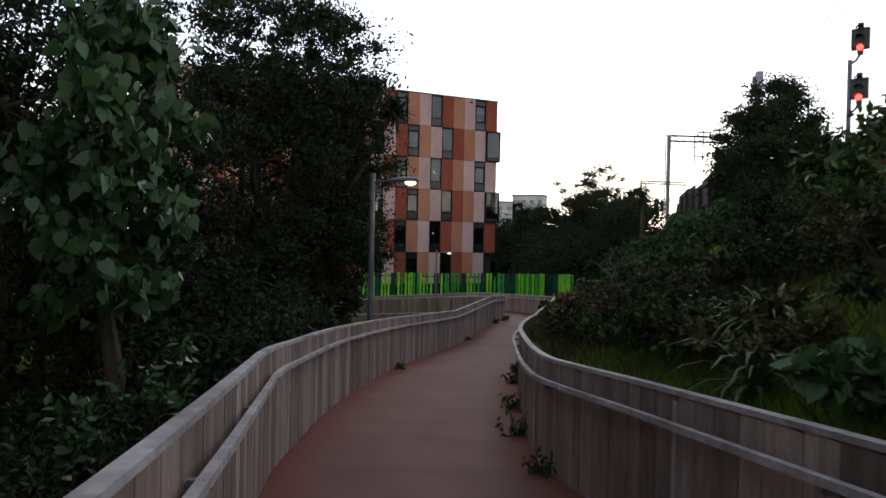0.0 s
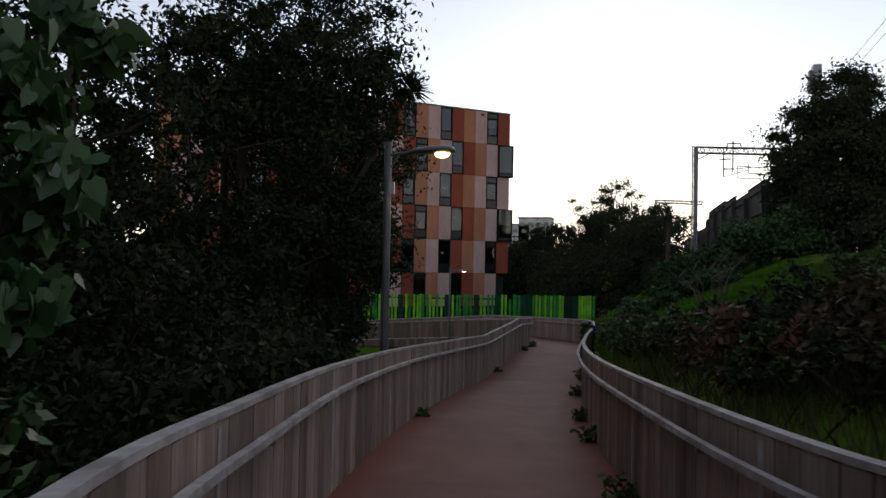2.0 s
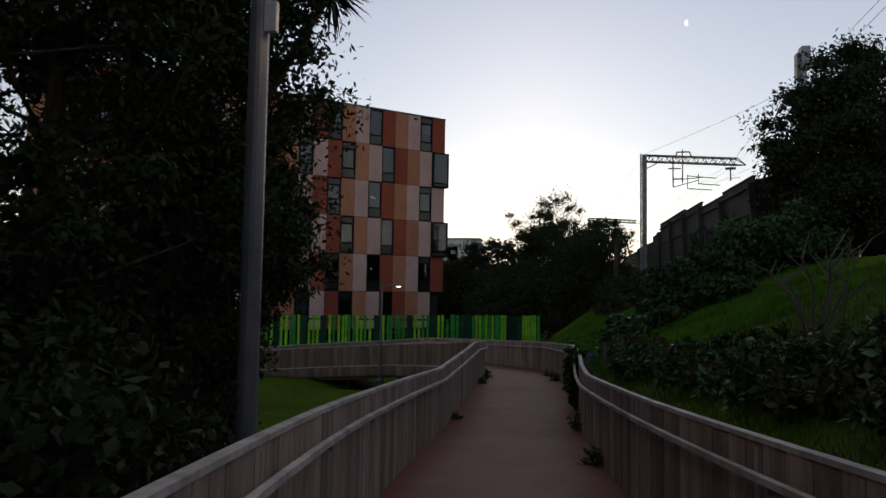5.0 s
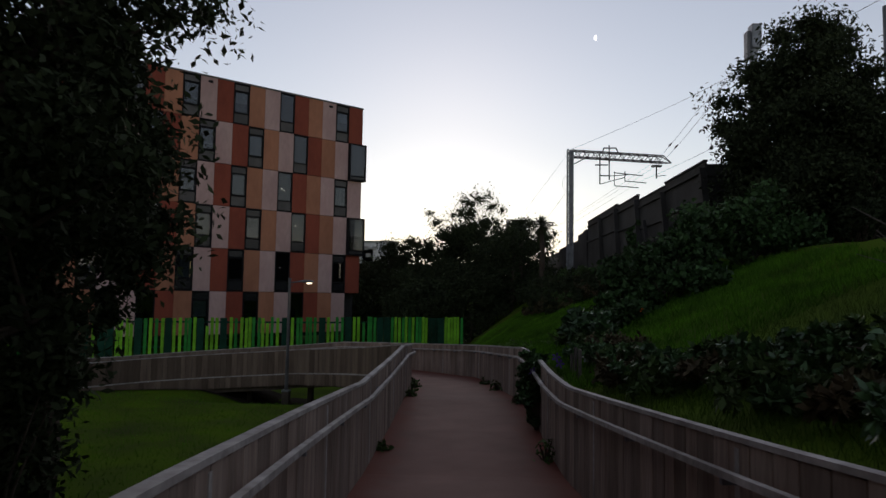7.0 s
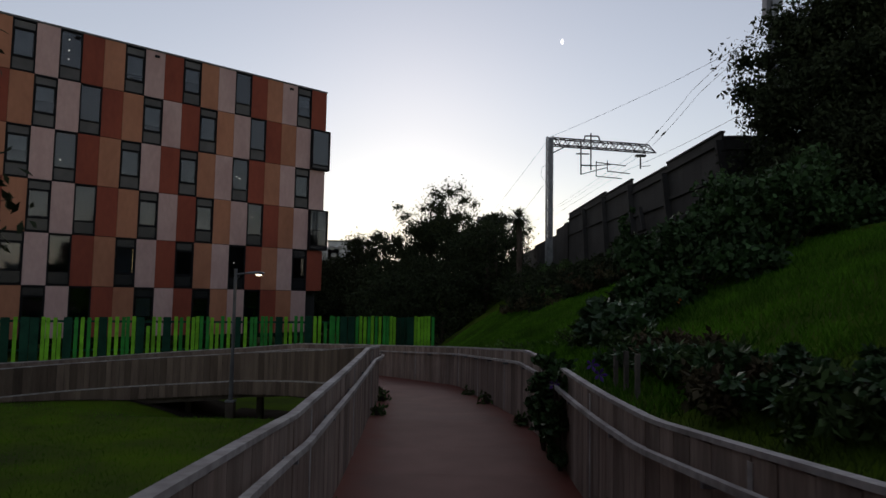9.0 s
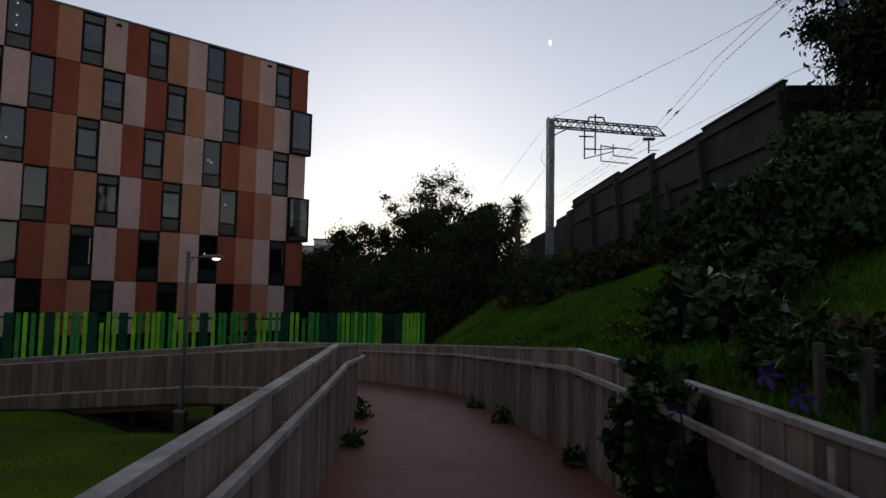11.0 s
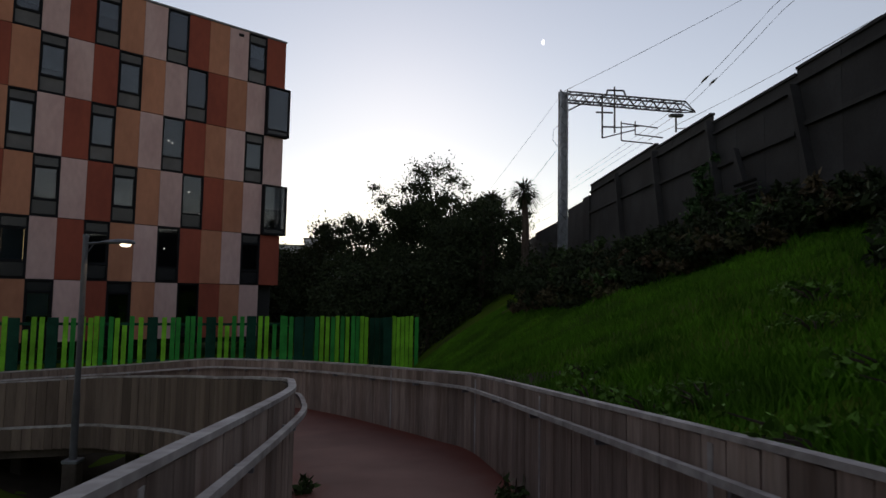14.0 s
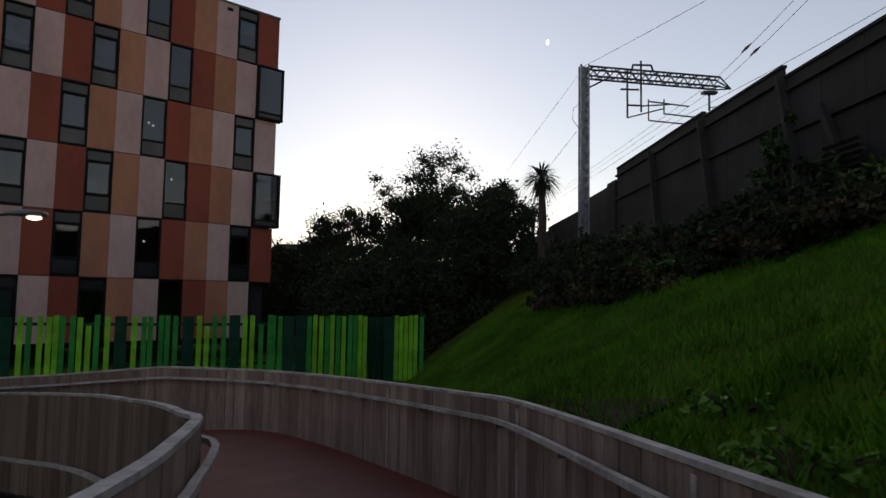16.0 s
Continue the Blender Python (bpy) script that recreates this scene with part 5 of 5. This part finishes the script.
def grass():
    """Long grass on the bank, short grass on the lawn."""
    nr = np.random.default_rng(12)
    rng = random.Random(12)

    def field(n, x0, x1, y0, y1, keep, size, name, label, mat=None):
        pts = []
        while len(pts) < n:
            x, y = rng.uniform(x0, x1), rng.uniform(y0, y1)
            if keep(x, y):
                pts.append((x, y, ground_z(x, y) - 0.01))
        base = np.array(pts)
        k = len(base)
        lean = nr.normal(size=(k, 2)) * 0.35
        L = size * (0.5 + nr.random(k))
        tip = base + np.stack([lean[:, 0] * L, lean[:, 1] * L, L], 1)
        side = nr.normal(size=(k, 3))
        side[:, 2] = 0
        side /= np.linalg.norm(side, axis=1)[:, None]
        side *= 0.005 + 0.03 * size if mat is None else 0.0015 + 0.008 * size
        mid = base * 0.5 + tip * 0.5
        mid[:, 2] += L * 0.08
        P = np.stack([base - side, base + side, mid + side * 0.7, tip, mid - side * 0.7], 1)
        ob = new(name, leaf_mesh(name, P.reshape(-1, 3), np.arange(k * 5).reshape(k, 5), mat or M_BLADE))
        tagged(ob, label, "grass", kind="stuff")

    field(125000, -6, 3.2, 19, 50, lambda x, y: right_x(min(y, 36)) + 0.25 < x < float(np.interp(y, [30.5, 31.7, 33.6, 35.4, 39, 45.5, 50], [3.3, 2.7, 2.0, 1.1, 0.7, 0.1, -0.6])) + 0.9 * noise.noise(Vector((x * 0.8, y * 0.8, 7.0))), 0.1, "bank_grass", "long bright green grass on the railway bank")
    field(4500, -2.2, 0.6, 22.5, 29.5, lambda x, y: 0.3 < x - right_x(y) < 1.5 and noise.noise(Vector((x, y, 4.0))) > 0.0, 0.12, "tall_bank_grass", "tufts of tall grass behind the parapet")
    scrub = lambda x, y: x > right_x(y) + 0.2
    field(32000, -2.5, 7.5, 0.5, 11.5, scrub, 0.2, "bank_scrub", "tangled brown and green scrub stems on the bank", M_SCRUB)
    field(56000, -2.5, 5, 9.5, 19.5, lambda x, y: x > right_x(y) + 0.25, 0.1, "upper_bank_grass", "long dark grass on the bank beside the ramp", M_DARKBLADE)
    field(32000, -20, -4.8, 14, 34.5, lambda x, y: x < left_x(min(y, 29)) - 0.2, 0.055, "lawn_grass", "short mown lawn grass below the ramp")


def weeds():
    spots = [(right_x(y) - 0.12, y, s) for y, s in ((3.3, 0.3), (5.6, 0.22), (7.2, 0.36), (8.9, 0.25), (11.5, 0.3), (13.2, 0.2), (16.4, 0.25), (19.2, 0.3), (23.4, 0.2), (26.3, 0.28), (28.3, 0.22))]
    spots += [(left_x(y) + 0.12, y, s) for y, s in ((12.4, 0.08), (19.5, 0.1), (24.2, 0.2), (26.6, 0.24), (28.6, 0.14))]
    for i, (x, y, s) in enumerate(spots):
        bush("weed", x, y, s * 1.3, s, 300 + i, "small green weed at the foot of the parapet", 90, 0.09, M_SHRUB, group="weeds", z=floor_z(x, y) - 0.02, category="weed")


def moon():
    bm = bmesh.new()
    vs = []
    for k in range(13):
        a = -math.pi / 2 + math.pi * k / 12
        vs.append(bm.verts.new((-6.5 * math.cos(a), 0, 7.5 * math.sin(a))))
    for k in range(11, 0, -1):
        a = -math.pi / 2 + math.pi * k / 12
        vs.append(bm.verts.new((1.2 * math.cos(a), 0, 7.5 * math.sin(a))))
    bm.faces.new(vs)
    ob = part("moon", bm, M_MOON)
    ob.location = (0.19 * 1500, 1500, 0.402 * 1500)
    tagged(ob, "pale half moon in the evening sky", "moon", kind="structure")


ground()
apartment_building()
board_fence()
railway()
street_lamp(-4.46, 10.86, ground_z(-4.9, 10.9), 2.62, M_LAMPGLOW)
street_lamp(-10.2, 34.3, -3.2, 0.86, M_COOLGLOW)
lamp_plinth(-10.2, 34.3, -3.2)
left_trees()
bank_plants()
far_trees()
grass()
weeds()
moon()
ramp()
